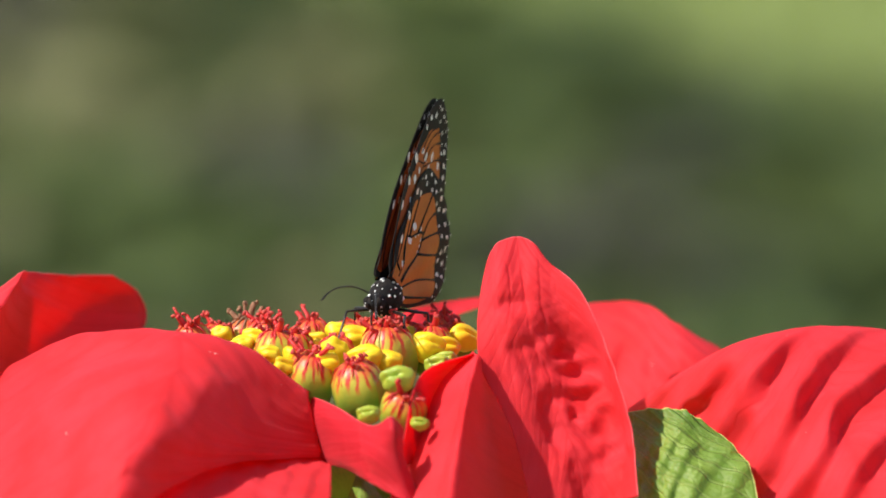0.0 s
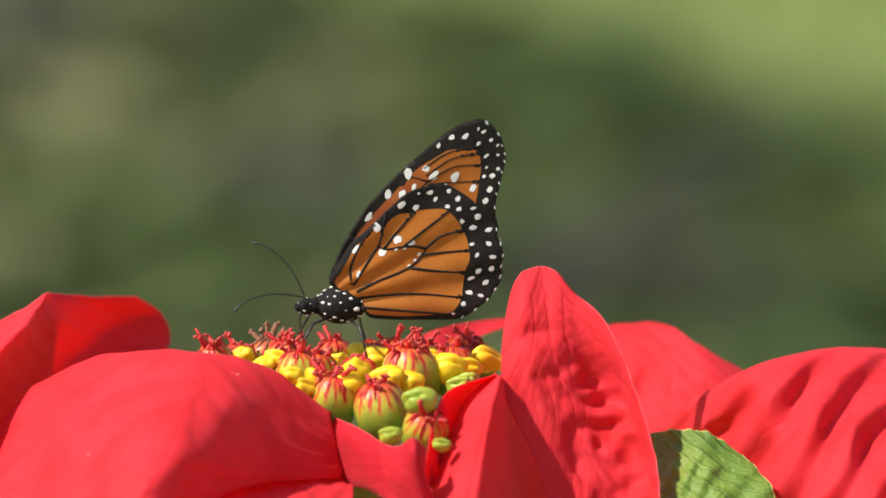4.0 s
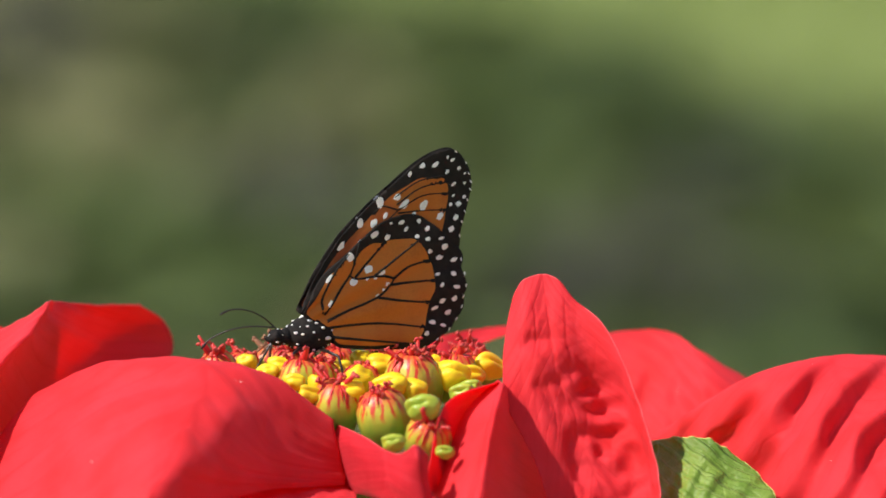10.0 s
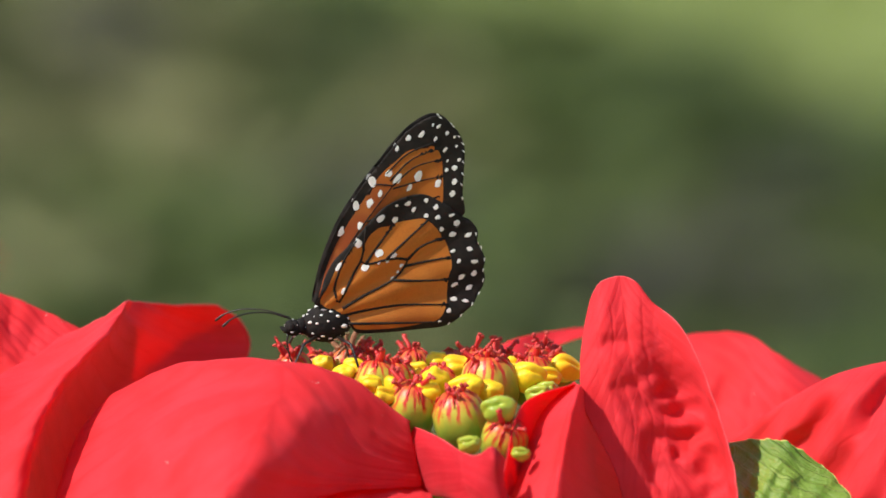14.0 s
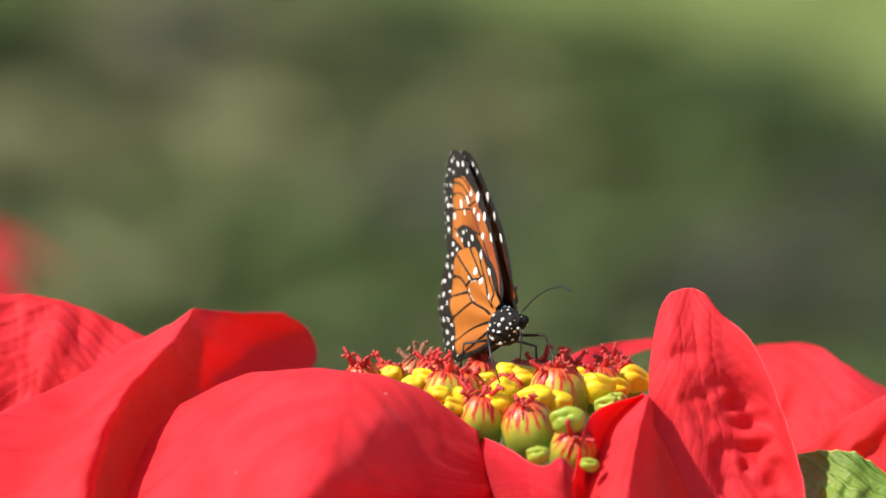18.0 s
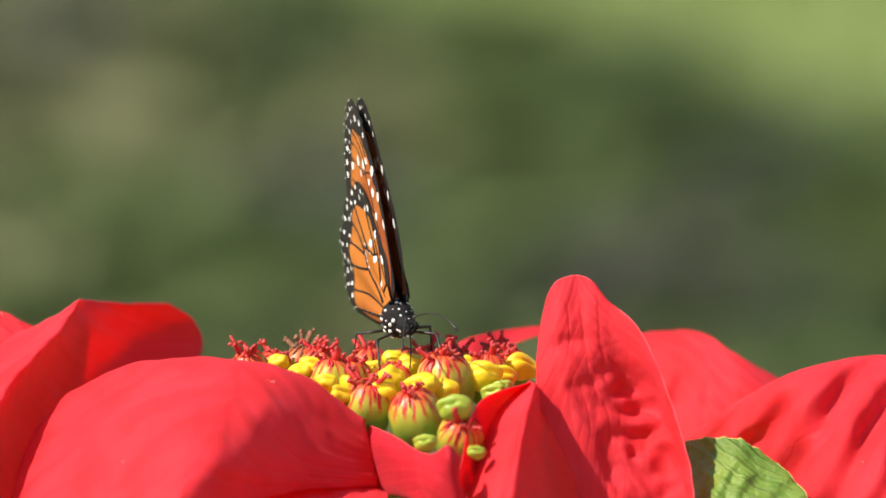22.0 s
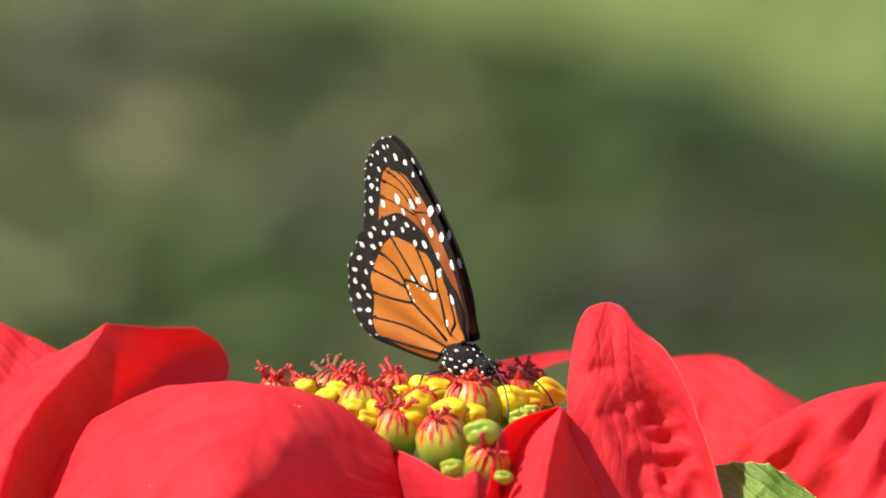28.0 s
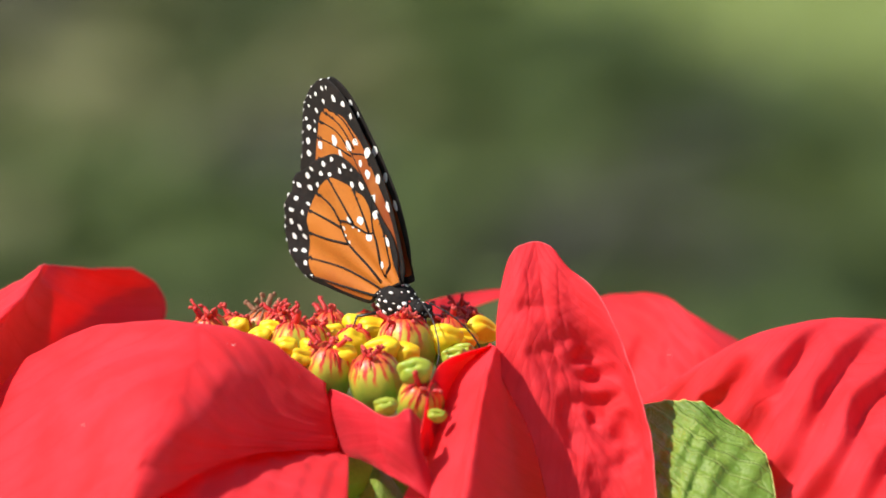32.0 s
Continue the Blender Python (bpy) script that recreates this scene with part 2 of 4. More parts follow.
# ---- ground and far plants ----
lawn = plain("lawn", (0.168, 0.220, 0.051), (0.204, 0.250, 0.061), 1.3, 0.9, 0.5, 0.02)
dry = plain("dry_weed", (0.245, 0.245, 0.106), (0.305, 0.296, 0.136), 12, 0.8, share=0.2)
herb_green = plain("herb_green", (0.099, 0.142, 0.033), (0.132, 0.174, 0.045), 12, 0.6, share=0.25)
herb_dark = plain("herb_dark", (0.055, 0.088, 0.020), (0.075, 0.108, 0.026), 12, 0.6, share=0.2)
# shadow and bare soil between the weeds, put into a dark leaf colour
herb_shade = plain("herb_shade", (0.045, 0.046, 0.030), (0.060, 0.058, 0.040), 12, 0.8, share=0.1)
grass_mat = plain("grass_blades", (0.179, 0.240, 0.047), (0.233, 0.281, 0.063), 6, 0.7, share=0.3)
rough_mat = plain("rough_grass", (0.085, 0.109, 0.030), (0.114, 0.133, 0.042), 5, 0.8, share=0.3)
ground = mesh_object("ground", [(-600, -600, 0), (600, -600, 0), (600, 900, 0), (-600, 900, 0)], [(0, 1, 2, 3)], lawn, smooth=False)
tagged(ground, "sunlit green lawn reaching into the distance", "ground", kind="structure")


def blade(soup, base, way, length, width, droop, mat=0):
    """A narrow folded blade or leaf that bends over."""
    side = Vector((-way.y, way.x, 0))
    side = side.normalized() * width if side.length > 1e-5 else Vector((width, 0, 0))
    pts = [base + way * length * s + Vector((0, 0, -droop * length * s * s)) for s in (0, 0.4, 0.75, 1)]
    w = (0.5, 1.0, 0.7, 0.04)
    v = []
    for p, k in zip(pts, w):
        v += [p - side * k, p + Vector((0, 0, -width * 0.35 * k)), p + side * k]
    f = []
    for i in range(3):
        f += [(3 * i, 3 * i + 1, 3 * i + 4, 3 * i + 3), (3 * i + 1, 3 * i + 2, 3 * i + 5, 3 * i + 4)]
    soup.add(v, f, mat)


def weed(name, x, y, height, leaves, size, mat, label, spread=0.10):
    rng = random.Random(int(x * 977 + y * 131 + height * 71))
    root = tagged(new(name), label, "plant", "weeds on the lawn")
    root.location = (x, y, 0)
    crown = Soup()
    for s in range(3):
        a = rng.uniform(0, math.tau)
        top = Vector((math.cos(a), math.sin(a), 0)) * rng.uniform(0.2, 1) * spread + Vector((0, 0, height * rng.uniform(0.75, 1)))
        path = [Vector((0, 0, 0)), top * 0.5 + Vector((0, 0, height * 0.06)), top]
        stem = Soup()
        stem.tube([tuple(p) for p in path], [0.004, 0.003, 0.0012], 5)
        stem.make("stem", stem_green, root)
        for k in range(leaves // 3):
            q = rng.uniform(0.12, 1)
            base = path[0].lerp(path[1], q * 2) if q < 0.5 else path[1].lerp(path[2], q * 2 - 1)
            b = rng.uniform(0, math.tau)
            way = Vector((math.cos(b), math.sin(b), rng.uniform(0.1, 0.9))).normalized()
            blade(crown, base, way, size * rng.uniform(0.6, 1.2), size * rng.uniform(0.14, 0.26), rng.uniform(0.1, 0.6))
    tagged(crown.make("foliage", mat, root), kind="stuff")
    return root


def turf(name, x0, x1, y0, y1, n, mat, tall, label, where):
    rng, soup = random.Random(5), Soup()
    for i in range(n):
        b = rng.uniform(0, math.tau)
        way = Vector((math.cos(b) * 0.5, math.sin(b) * 0.5, 1)).normalized()
        x, y = rng.uniform(x0, x1), rng.uniform(y0, y1)
        if where(x, y):
            blade(soup, Vector((x, y, 0)), way, tall * rng.uniform(0.6, 1.3), 0.004, rng.uniform(0.1, 0.5))
    tagged(soup.make(name, mat), label, "grass", kind="stuff")



def edge_of_rough(x):
    """Where the rough grass gives way to the mown lawn: nearer on the right."""
    return float(np.interp(x, (-0.6, -0.25, -0.08, 0.02, 0.12, 0.21, 0.31, 0.43, 0.9), (6.0, 6.1, 5.85, 5.65, 5.67, 5.43, 5.34, 5.20, 4.6)))


turf("lawn_grass", -1.3, 1.6, 4.6, 10.0, 18000, grass_mat, 0.04, "short sunlit lawn grass", lambda x, y: y > edge_of_rough(x) - 0.05)
turf("rough_grass", -1.7, 1.7, 2.6, 6.1, 46000, rough_mat, 0.09, "rough olive grass in front of the lawn",
     lambda x, y: y < edge_of_rough(x) and (x / 1.35) ** 2 + ((y - 4.7) / 1.7) ** 2 < 1 + 0.7 * noise.noise(Vector((x * 2.2, y * 2.2, 3))))
rng = random.Random(3)
KINDS = {"dry_weed": (dry, "dry grey-olive weed in the rough grass"), "green_weed": (herb_green, "leafy green weed in the rough grass"),
         "dark_weed": (herb_dark, "dark green leafy weed in the rough grass"), "gap_shade_weed": (herb_shade, "dark grey-brown weed painted as shadow and soil gaps in the rough grass")}
STANDS = [  # where one kind of weed grows thick: middle, half width, half depth, kind
    (-0.10, 5.48, 0.06, 0.16, "dark_weed"), (-0.06, 4.85, 0.07, 0.20, "gap_shade_weed"), (0.32, 5.02, 0.10, 0.20, "dark_weed"), (0.20, 4.58, 0.09, 0.20, "gap_shade_weed"),
    (0.38, 4.62, 0.06, 0.20, "green_weed"), (-0.20, 5.18, 0.10, 0.24, "dry_weed"), (-0.38, 5.05, 0.07, 0.35, "dry_weed"), (-0.33, 5.5, 0.06, 0.20, "gap_shade_weed"),
    (-0.17, 4.5, 0.08, 0.16, "green_weed"), (0.05, 5.3, 0.10, 0.20, "green_weed"), (0.10, 4.9, 0.08, 0.20, "green_weed"), (-0.32, 4.65, 0.06, 0.16, "dry_weed")]


def kind_at(x, y, chance):
    """The kind of the thickest stand at this place, else a mixture."""
    best = max(STANDS, key=lambda s: -((x - s[0]) / s[2]) ** 2 - ((y - s[1]) / s[3]) ** 2)
    if ((x - best[0]) / best[2]) ** 2 + ((y - best[1]) / best[3]) ** 2 < 1.3:
        return best[4]
    return "dry_weed" if chance < (0.5 if x < 0 else 0.15) else "dark_weed" if chance > 0.75 else "green_weed"


for i in range(230):
    x, y = rng.uniform(-0.75, 0.75), rng.uniform(3.8, 6.0)
    chance, tall = rng.random(), rng.uniform(0.05, 0.10)
    if y < edge_of_rough(x) - 0.03:
        kind = kind_at(x, y, chance)
        weed(kind, x, y, tall, 66, 0.06, *KINDS[kind])

# ---- the poinsettia ----
poinsettia = tagged(new("poinsettia"), "red poinsettia plant in flower, standing in the ground", "plant")


def bract(name, mat, label, rows, fold=0.4, seed=1, thick=0.22, furrow=None, wrinkle=0.0, dents=(), mid=0.5, rim=None, rim_label="", nu=64, nv=54):
    """A sheet through rows of control points from its far margin to its near one, in mm from the flower's heart."""
    s = spline(np.swapaxes(spline(np.array(rows, dtype=float), nu), 0, 1), nv)
    s = np.swapaxes(s, 0, 1)
    nrm = np.cross(np.gradient(s, axis=0), np.gradient(s, axis=1))
    nrm /= np.linalg.norm(nrm, axis=2, keepdims=True) + 1e-9
    u, v = np.meshgrid(np.linspace(0, 1, nu), np.linspace(0, 1, nv), indexing="ij")
    phase = (u * 6.5 - np.abs(v - mid) * 5.2) * math.tau + seed
    relief = fold * (0.55 * np.sin(phase) + 0.25 * np.sin(phase * 2.1 + 3 * v)) * np.sin(np.pi * np.clip(v, 0.02, 0.98)) ** 0.5
    lumps = np.array([[noise.noise(Vector(p) * 0.09 + Vector((seed * 7, 0, 0))) for p in line] for line in s])
    ripple = np.array([[noise.noise(Vector(p) * 0.3 + Vector((0, seed * 5, 0))) for p in line] for line in s])
    relief = relief + lumps * fold * 1.2 + ripple * fold * 0.35
    if furrow:
        count, slope, depth = furrow
        run = ((v + slope * u) * count + 0.22 * lumps) % 1.0  # steep on one flank, long on the other
        groove = np.where(run < 0.26, np.sin(run / 0.26 * math.pi / 2) ** 2, np.cos((run - 0.26) / 0.74 * math.pi / 2) ** 2)
        fade = np.clip((u - 0.2) / 0.2, 0, 1) ** 2
        relief = relief - depth * (1.6 * groove * (0.85 + 0.45 * lumps) - 0.6) * fade * np.clip(v / 0.18, 0, 1)
    if wrinkle:
        blot = np.array([[noise.noise(Vector((p[0] * 0.17, p[1] * 0.05, p[2] * 0.085)) + Vector((3, seed * 5, 0))) for p in line] for line in s])
        across = np.array([[noise.noise(Vector((p[0] * 0.20, seed, p[2] * 0.40))) for p in line] for line in s])
        along = np.array([[noise.noise(Vector((p[0] * 0.34 + 9, seed, p[2] * 0.09))) for p in line] for line in s])
        heart = np.clip(1.15 - ((v - 0.5) / 0.42) ** 2, 0, 1) * np.clip(u / 0.12, 0, 1)
        creases = 2.1 * blot * (0.3 + 0.7 * heart) + heart * (0.10 * np.exp(-(across / 0.16) ** 2) + 0.22 * np.exp(-(along / 0.12) ** 2) + 0.5 * np.clip(blot - 0.12, 0, 1))
        relief = relief + wrinkle * creases * np.sin(np.pi * np.clip(v, 0.0, 1.0)) ** 0.8
    for du, dv, su, sv, deep in dents:  # hollows: along, across, their half sizes, depth in mm
        relief = relief + deep * (1 + 0.5 * ripple) * np.exp(-((u - du + 0.05 * lumps) / su) ** 2 - ((v - dv + 0.08 * ripple) / sv) ** 2)
    s = s - nrm * relief[..., None]
    verts = [at(p) for p in s.reshape(-1, 3)]
    faces = [(i * nv + j, i * nv + j + 1, (i + 1) * nv + j + 1, (i + 1) * nv + j) for i in range(nu - 1) for j in range(nv - 1)]
    ob = mesh_object(name, verts, faces, mat, poinsettia, label, uv=np.stack([u.ravel(), v.ravel() - mid + 0.5], 1))
    m = ob.modifiers.new("thickness", "SOLIDIFY")
    m.thickness, m.offset = thick * MM, 0.0
    if rim:
        edge = Soup()
        edge.tube([at(p) for p in np.concatenate([s[0, 2:], s[1:, -1]])], 0.00016, 6)
        edge.make("margin", rim, ob, rim_label)
    BRACT_LIST.append(ob)
    SHAPES[ob.name] = (nu, nv)
    return ob


BRACT_LIST, SHAPES = [], {}
bract('bract', red, 'broad red bract arching down towards the viewer', [
    [(-62.1, 9, -12), (-48.7, 6, -8.7), (-34.1, -1, -7.2), (-24.9, -6, -7.2), (-16.6, -9, -9.1), (-7.3, -12, -13.1)],
    [(-66.5, 0, -3.8), (-53.7, -7, 3.1), (-40, -15, 5.8), (-29, -20, 5.8), (-19.7, -22, 2.7), (-9.8, -22, -4.9)],
    [(-72.9, -7, -8.5), (-53.9, -19, 1), (-39.5, -34, 4), (-28.9, -37.5, 3.2), (-20, -31.5, -2.2), (-9.3, -24, -8.1)],
    [(-76.3, -14, -14.3), (-56.1, -33, -3), (-42.9, -52, 0.7), (-32.9, -52, 0.1), (-22.1, -40, -6.1), (-8.7, -25, -11.2)],
    [(-78.2, -28, -21.7), (-58.9, -50, -11.6), (-46.2, -69, -6), (-36.5, -64, -3.9), (-24.1, -45, -9.1), (-8.1, -26, -13.7)],
    [(-76.4, -37, -26), (-59.7, -58, -18.4), (-48.7, -76, -13.5), (-40.5, -72, -8.6), (-25, -47, -11.4), (-7.7, -27, -15.3)],
    [(-75.3, -45, -31.8), (-59.4, -68, -26), (-50.1, -84, -22), (-44.3, -81, -15), (-26.5, -49, -13.1), (-7.7, -27, -16.5)]], fold=0.26, seed=1, furrow=(8.0, -0.3, -0.14), nu=110, nv=90)
bract('bract', red, 'red bract folded along a sharp ridge, one flank in shade', [
    [(-79.7, 29.3, -0.4), (-72.6, 27, 3.3), (-66.1, 22.9, 8.3), (-64.1, 28.7, 7.1), (-56.7, 38.3, 4.5), (-48.7, 44.1, 3.3)],
    [(-84.2, 16.8, -1.6), (-77.5, 12.1, 0.7), (-69.7, 5.9, 5.5), (-67.7, 15.6, 3.1), (-56.4, 42.8, -3.3), (-43.5, 49.1, -1.8)],
    [(-93.4, 1.3, -3.2), (-85.6, -4.3, -4.9), (-77.8, -11.7, -0.7), (-75.8, 1.8, -4.4), (-65, 31.1, -10.5), (-43, 47.6, -9)],
    [(-104.8, -14.6, -6.2), (-93.6, -21.1, -12), (-83.1, -27.8, -9.3), (-81.6, -12.3, -13.6), (-74.5, 12.6, -21.1), (-54.9, 29.4, -18.2)],
    [(-114.7, -31.9, -16), (-99.3, -39, -24.4), (-85.5, -46.9, -22.4), (-84.4, -29.5, -27.2), (-79.2, -8.3, -33.1), (-59.7, 1.9, -32.2)]], fold=0.3, seed=2, nv=72, rim=bract_edge_light, rim_label="lit edge of the bract, painted pale pink")
bract('bract', red, 'red bract behind the folded one, its edge flecked white', [
    [(-118.9, 36, 10), (-105.5, 37, 9.6), (-94.8, 37, 8.6), (-84.1, 36, 5.1), (-75.1, 34, 0.8)],
    [(-121.8, 28, 3.1), (-107.3, 28, 3.1), (-96, 28, 2), (-86.1, 28, -0.3), (-78.3, 29, -2.8)],
    [(-124.7, 19, -7.5), (-109.1, 19, -7.6), (-98, 19, -7.6), (-89.1, 20, -7.3), (-82.5, 22, -7.1)],
    [(-126.2, 5, -21.4), (-109.5, 5, -21.5), (-100.8, 7, -20.3), (-94.2, 10, -17), (-87.7, 13, -14.3)]], fold=0.35, seed=3, wrinkle=1.3, nu=90, nv=80)
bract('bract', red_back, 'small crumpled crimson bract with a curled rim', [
    [(-11.6, -14, -7.2), (-8.1, -23, -6), (-3.5, -32, -6.1), (0.2, -39, -6.9), (3.2, -43, -6.7), (6, -46, -4.3), (8.4, -43, -7.2)],
    [(-11.4, -16, -10.6), (-7.5, -27, -8.3), (-3.1, -36, -8.6), (0.4, -42, -9), (3.6, -46, -7.9), (6.5, -49, -6), (8.2, -45, -9.4)],
    [(-10.6, -18, -13.9), (-6.6, -29, -11.8), (-2.3, -39, -11.5), (0.9, -44, -12), (4.1, -48, -11.3), (7.1, -49, -11.1), (8.6, -46, -12.7)],
    [(-9.2, -20, -17.2), (-4.8, -32, -15.5), (-0.5, -42, -15), (3, -46, -15.7), (6.3, -49, -16.3), (8.9, -50, -17.7), (11.6, -48, -19.9)],
    [(-8.1, -22, -18.9), (-2.9, -34, -17.1), (1.2, -44, -16.9), (4.6, -48, -17.9), (7.6, -51, -19), (10.2, -52, -20.7), (12.7, -50, -23.4)]], rim=bract_edge_light, rim_label="lit edge of the curled rim, painted pale pink", fold=0.06, seed=4, wrinkle=0.3, nv=80)
bract('bract', red, 'pointed red bract folded in two, standing upright', [
    [(22, -16, 1.7), (22.4, -20, 2.2), (22.8, -23, 2.6), (23.3, -22, 1.9), (24.8, -12, -1.7)],
    [(15.8, -22, -3), (18.4, -29, -1.6), (20.3, -34, -0.8), (21.8, -35, -1.1), (27.3, -8, -9.4)],
    [(11.8, -28, -10.8), (14.9, -38, -8.8), (17.8, -42, -8.2), (20.6, -44, -8.2), (31.8, -6, -19.5)],
    [(7.7, -36, -18.6), (11.6, -46, -16.5), (15.3, -51, -15.7), (19.5, -53, -15.4), (33.6, -10, -27)],
    [(2.5, -46, -27.6), (7.3, -57, -25.2), (12.6, -62, -24.2), (18.1, -64, -23.7), (34.3, -18, -35.2)]], fold=0.12, seed=5)
bract('bract', red, 'hollow inner half of the folded bract, in shade', [
    [(21.9, -22, 2.6), (22.5, -12, 0.2), (23.5, -4, -1.9)],
    [(13.4, -28, 1.1), (19, -13, -3.2), (24.7, 0, -7.3)],
    [(10.3, -34, -2.2), (16.8, -16, -7.5), (23.6, 0, -12.4)],
    [(8.4, -40, -10.2), (15.7, -20, -15.5), (23.6, -2, -21)],
    [(7, -43, -13.4), (14.5, -24, -20.2), (23.5, -5, -27.1)]], fold=0.1, seed=14)
bract('bract', red, 'lower red bract, half in the shadow of the arching one', [
    [(-46.1, -36, -8.3), (-35.4, -32, -9.3), (-24.6, -26, -10.7), (-13.8, -19, -12.4), (-5.5, -13, -14.9)],
    [(-46.3, -48, -12.1), (-35.1, -44, -13.1), (-24.5, -36, -14.8), (-13.7, -29, -16.1), (-5.4, -24, -17.7)],
    [(-46.5, -60, -15.8), (-34.8, -60, -15.8), (-24.2, -57, -16), (-13.6, -54, -16.2), (-5.4, -49, -17.4)],
    [(-46.7, -75, -20.8), (-34.5, -77, -20.3), (-23.9, -77, -19.8), (-13.4, -76, -19.5), (-5.6, -72, -20.5)]], fold=0.25, seed=15, furrow=(7.0, 0.2, -0.3))
bract('bract', red, 'tall upright red bract with a rounded tip and dark wrinkles', [
    [(25.1, -6, 16.1), (27.1, -6, 19.4), (30.8, -6, 20.8), (33.8, -7, 19.8), (36, -8, 16.6)],
    [(23.8, -10, 11.1), (27.4, -12, 12.4), (32, -12, 12.8), (37.1, -11, 12.6), (42, -13, 12.8)],
    [(23, -15, 4.4), (27.6, -17, 4.8), (33.9, -17, 4.8), (40.3, -15, 4.8), (46.1, -18, 6)],
    [(23.8, -22, -1.9), (30, -22, -4.1), (36.6, -20, -5.7), (43.7, -19, -4.8), (49, -23, -1.9)],
    [(29.6, -29, -12.5), (35.3, -28, -14.5), (41.4, -26, -15.5), (47.4, -25, -14.4), (51.9, -29, -11.2)],
    [(33, -36, -25.3), (39, -35, -25.6), (43.9, -33, -26.2), (48.9, -32, -25.8), (53.5, -37, -23.5)]], rim=bract_edge_light, rim_label="lit edge of the bract, painted pale pink", fold=0.12, seed=6, wrinkle=0.85, nu=150, nv=110,
      dents=((0.60, 0.76, 0.21, 0.16, 4.4), (0.29, 0.42, 0.05, 0.16, 1.4), (0.48, 0.48, 0.10, 0.13, 1.5), (0.86, 0.85, 0.10, 0.12, 1.5), (0.75, 0.45, 0.12, 0.10, 1.1)))
bract('bract', red, 'pale red bract lying flat behind the flower heads', [
    [(0.1, 41.2, -8.3), (5.8, 47.6, -6.6), (10.9, 50, -4.5), (17.2, 56.1, -4.4), (25.3, 62.1, -4.9), (36.9, 67.8, -6.4)],
    [(0.7, 38.1, -8.3), (6, 44.4, -6.9), (10.9, 46.8, -5.5), (16.5, 52.8, -5.8), (25.3, 59, -5.1), (36.8, 65.6, -7)],
    [(1.3, 35, -8.3), (6.4, 41.3, -7.3), (10.9, 43.4, -6.7), (15.8, 48.4, -7), (25.5, 55.9, -5.2), (36.8, 63.5, -7.5)]], fold=0.1, seed=7)
bract('bract', red, 'red bract rising behind the upright one', [
    [(41.5, 67.3, -8.3), (49.5, 67.5, -7), (58, 65.4, -6.9), (64, 56.7, -9), (74.3, 55.3, -15.1)],
    [(41.4, 63.9, -14.6), (50.5, 60.9, -14), (58.4, 56.8, -13.7), (66, 47.4, -14.5), (77.3, 46.3, -18.9)],
    [(41.2, 55.7, -24.5), (50.3, 52.7, -23.8), (59.2, 47.5, -23.8), (67.9, 37.2, -23.7), (78.1, 36.6, -26)],
    [(41.1, 46.8, -37.6), (50.1, 42.8, -36.7), (58.9, 36.6, -36.4), (67.6, 26.6, -35.1), (77.7, 26.3, -36.2)]], fold=0.25, seed=8, furrow=(5, 0.3, -0.5), mid=-0.1)
bract('bract', red, 'large red bract with deep diagonal furrows', [
    [(55.6, 41.3, -24.4), (73.1, 27.6, -11.1), (90, 30.2, -7.7), (108.3, 33.9, -8.6), (125.4, 36.8, -13.3)],
    [(53.7, 37.6, -22.6), (70.9, 4.7, -3.2), (87.6, 6.5, 0.9), (104.4, 9.1, -0.4), (122.4, 11.9, -5.4)],
    [(57.5, 30.3, -27.9), (75.8, -11.1, -10.2), (91, -12.5, -6.5), (107.6, -10.8, -7), (125.5, -8, -12.2)],
    [(68.5, -4.8, -28.7), (82.7, -27.5, -19.8), (95.4, -33.1, -16.3), (111.7, -33.2, -16.3), (128.2, -30.2, -20.4)],
    [(72.4, -17.3, -39.2), (86.4, -42.6, -32.8), (99.7, -54, -27.8), (115.6, -55.8, -26.2), (130.8, -54.3, -27.8)]], fold=0.12, seed=9, furrow=(5.2, 1.1, -2.3), nu=150, nv=180)
bract('leaf', leaf_green, 'green leaf with a pale network of veins', [
    [(50.7, -7.3, -12.8), (57, -15.9, -9.7), (62.9, -17.1, -10.2), (68.1, -17.8, -13.3)],
    [(50.7, -8.6, -18.6), (56.8, -22.3, -15.4), (63.3, -23.2, -14.6), (72.6, -22.6, -16.2)],
    [(50.8, -14.1, -25.2), (56.5, -30.7, -21.2), (64.1, -31.5, -19.9), (75.6, -29.5, -19.8)],
    [(51, -18.1, -34.4), (56.3, -39.5, -29.1), (64.9, -39.6, -29.1), (76.9, -37.7, -29.6)]], fold=0.5, seed=10, mid=0.12, wrinkle=0.9, furrow=(5.0, 0.7, -0.45), rim=leaf_rim, rim_label="pale yellow-green leaf margin")
bract('leaf', leaf_green, 'small pointed bright green leaf under the flower', [
    [(-0.1, -22.7, -19.9), (0.1, -23.6, -19.4), (0.4, -22.7, -19.9)],
    [(-1.4, -27.3, -22.4), (0.6, -31.2, -21.5), (3.3, -27.4, -23)],
    [(-4.3, -32.6, -28.4), (0.6, -38.5, -27), (7.7, -32.7, -28.4)]], fold=0.1, seed=11)
bract('leaf', leaf_green, 'dark green leaf in the shade under the bracts', [
    [(-17.6, 1.8, -20.9), (-4.3, -0.5, -21.6), (13.3, -0.9, -22.6)],
    [(-18.6, -7.8, -27.7), (-4.3, -9.9, -27.2), (15.5, -8.1, -27.7)],
    [(-19.7, -17.8, -36.5), (-4.3, -20.1, -37.1), (16.5, -18.4, -37.6)]], fold=0.4, seed=12)

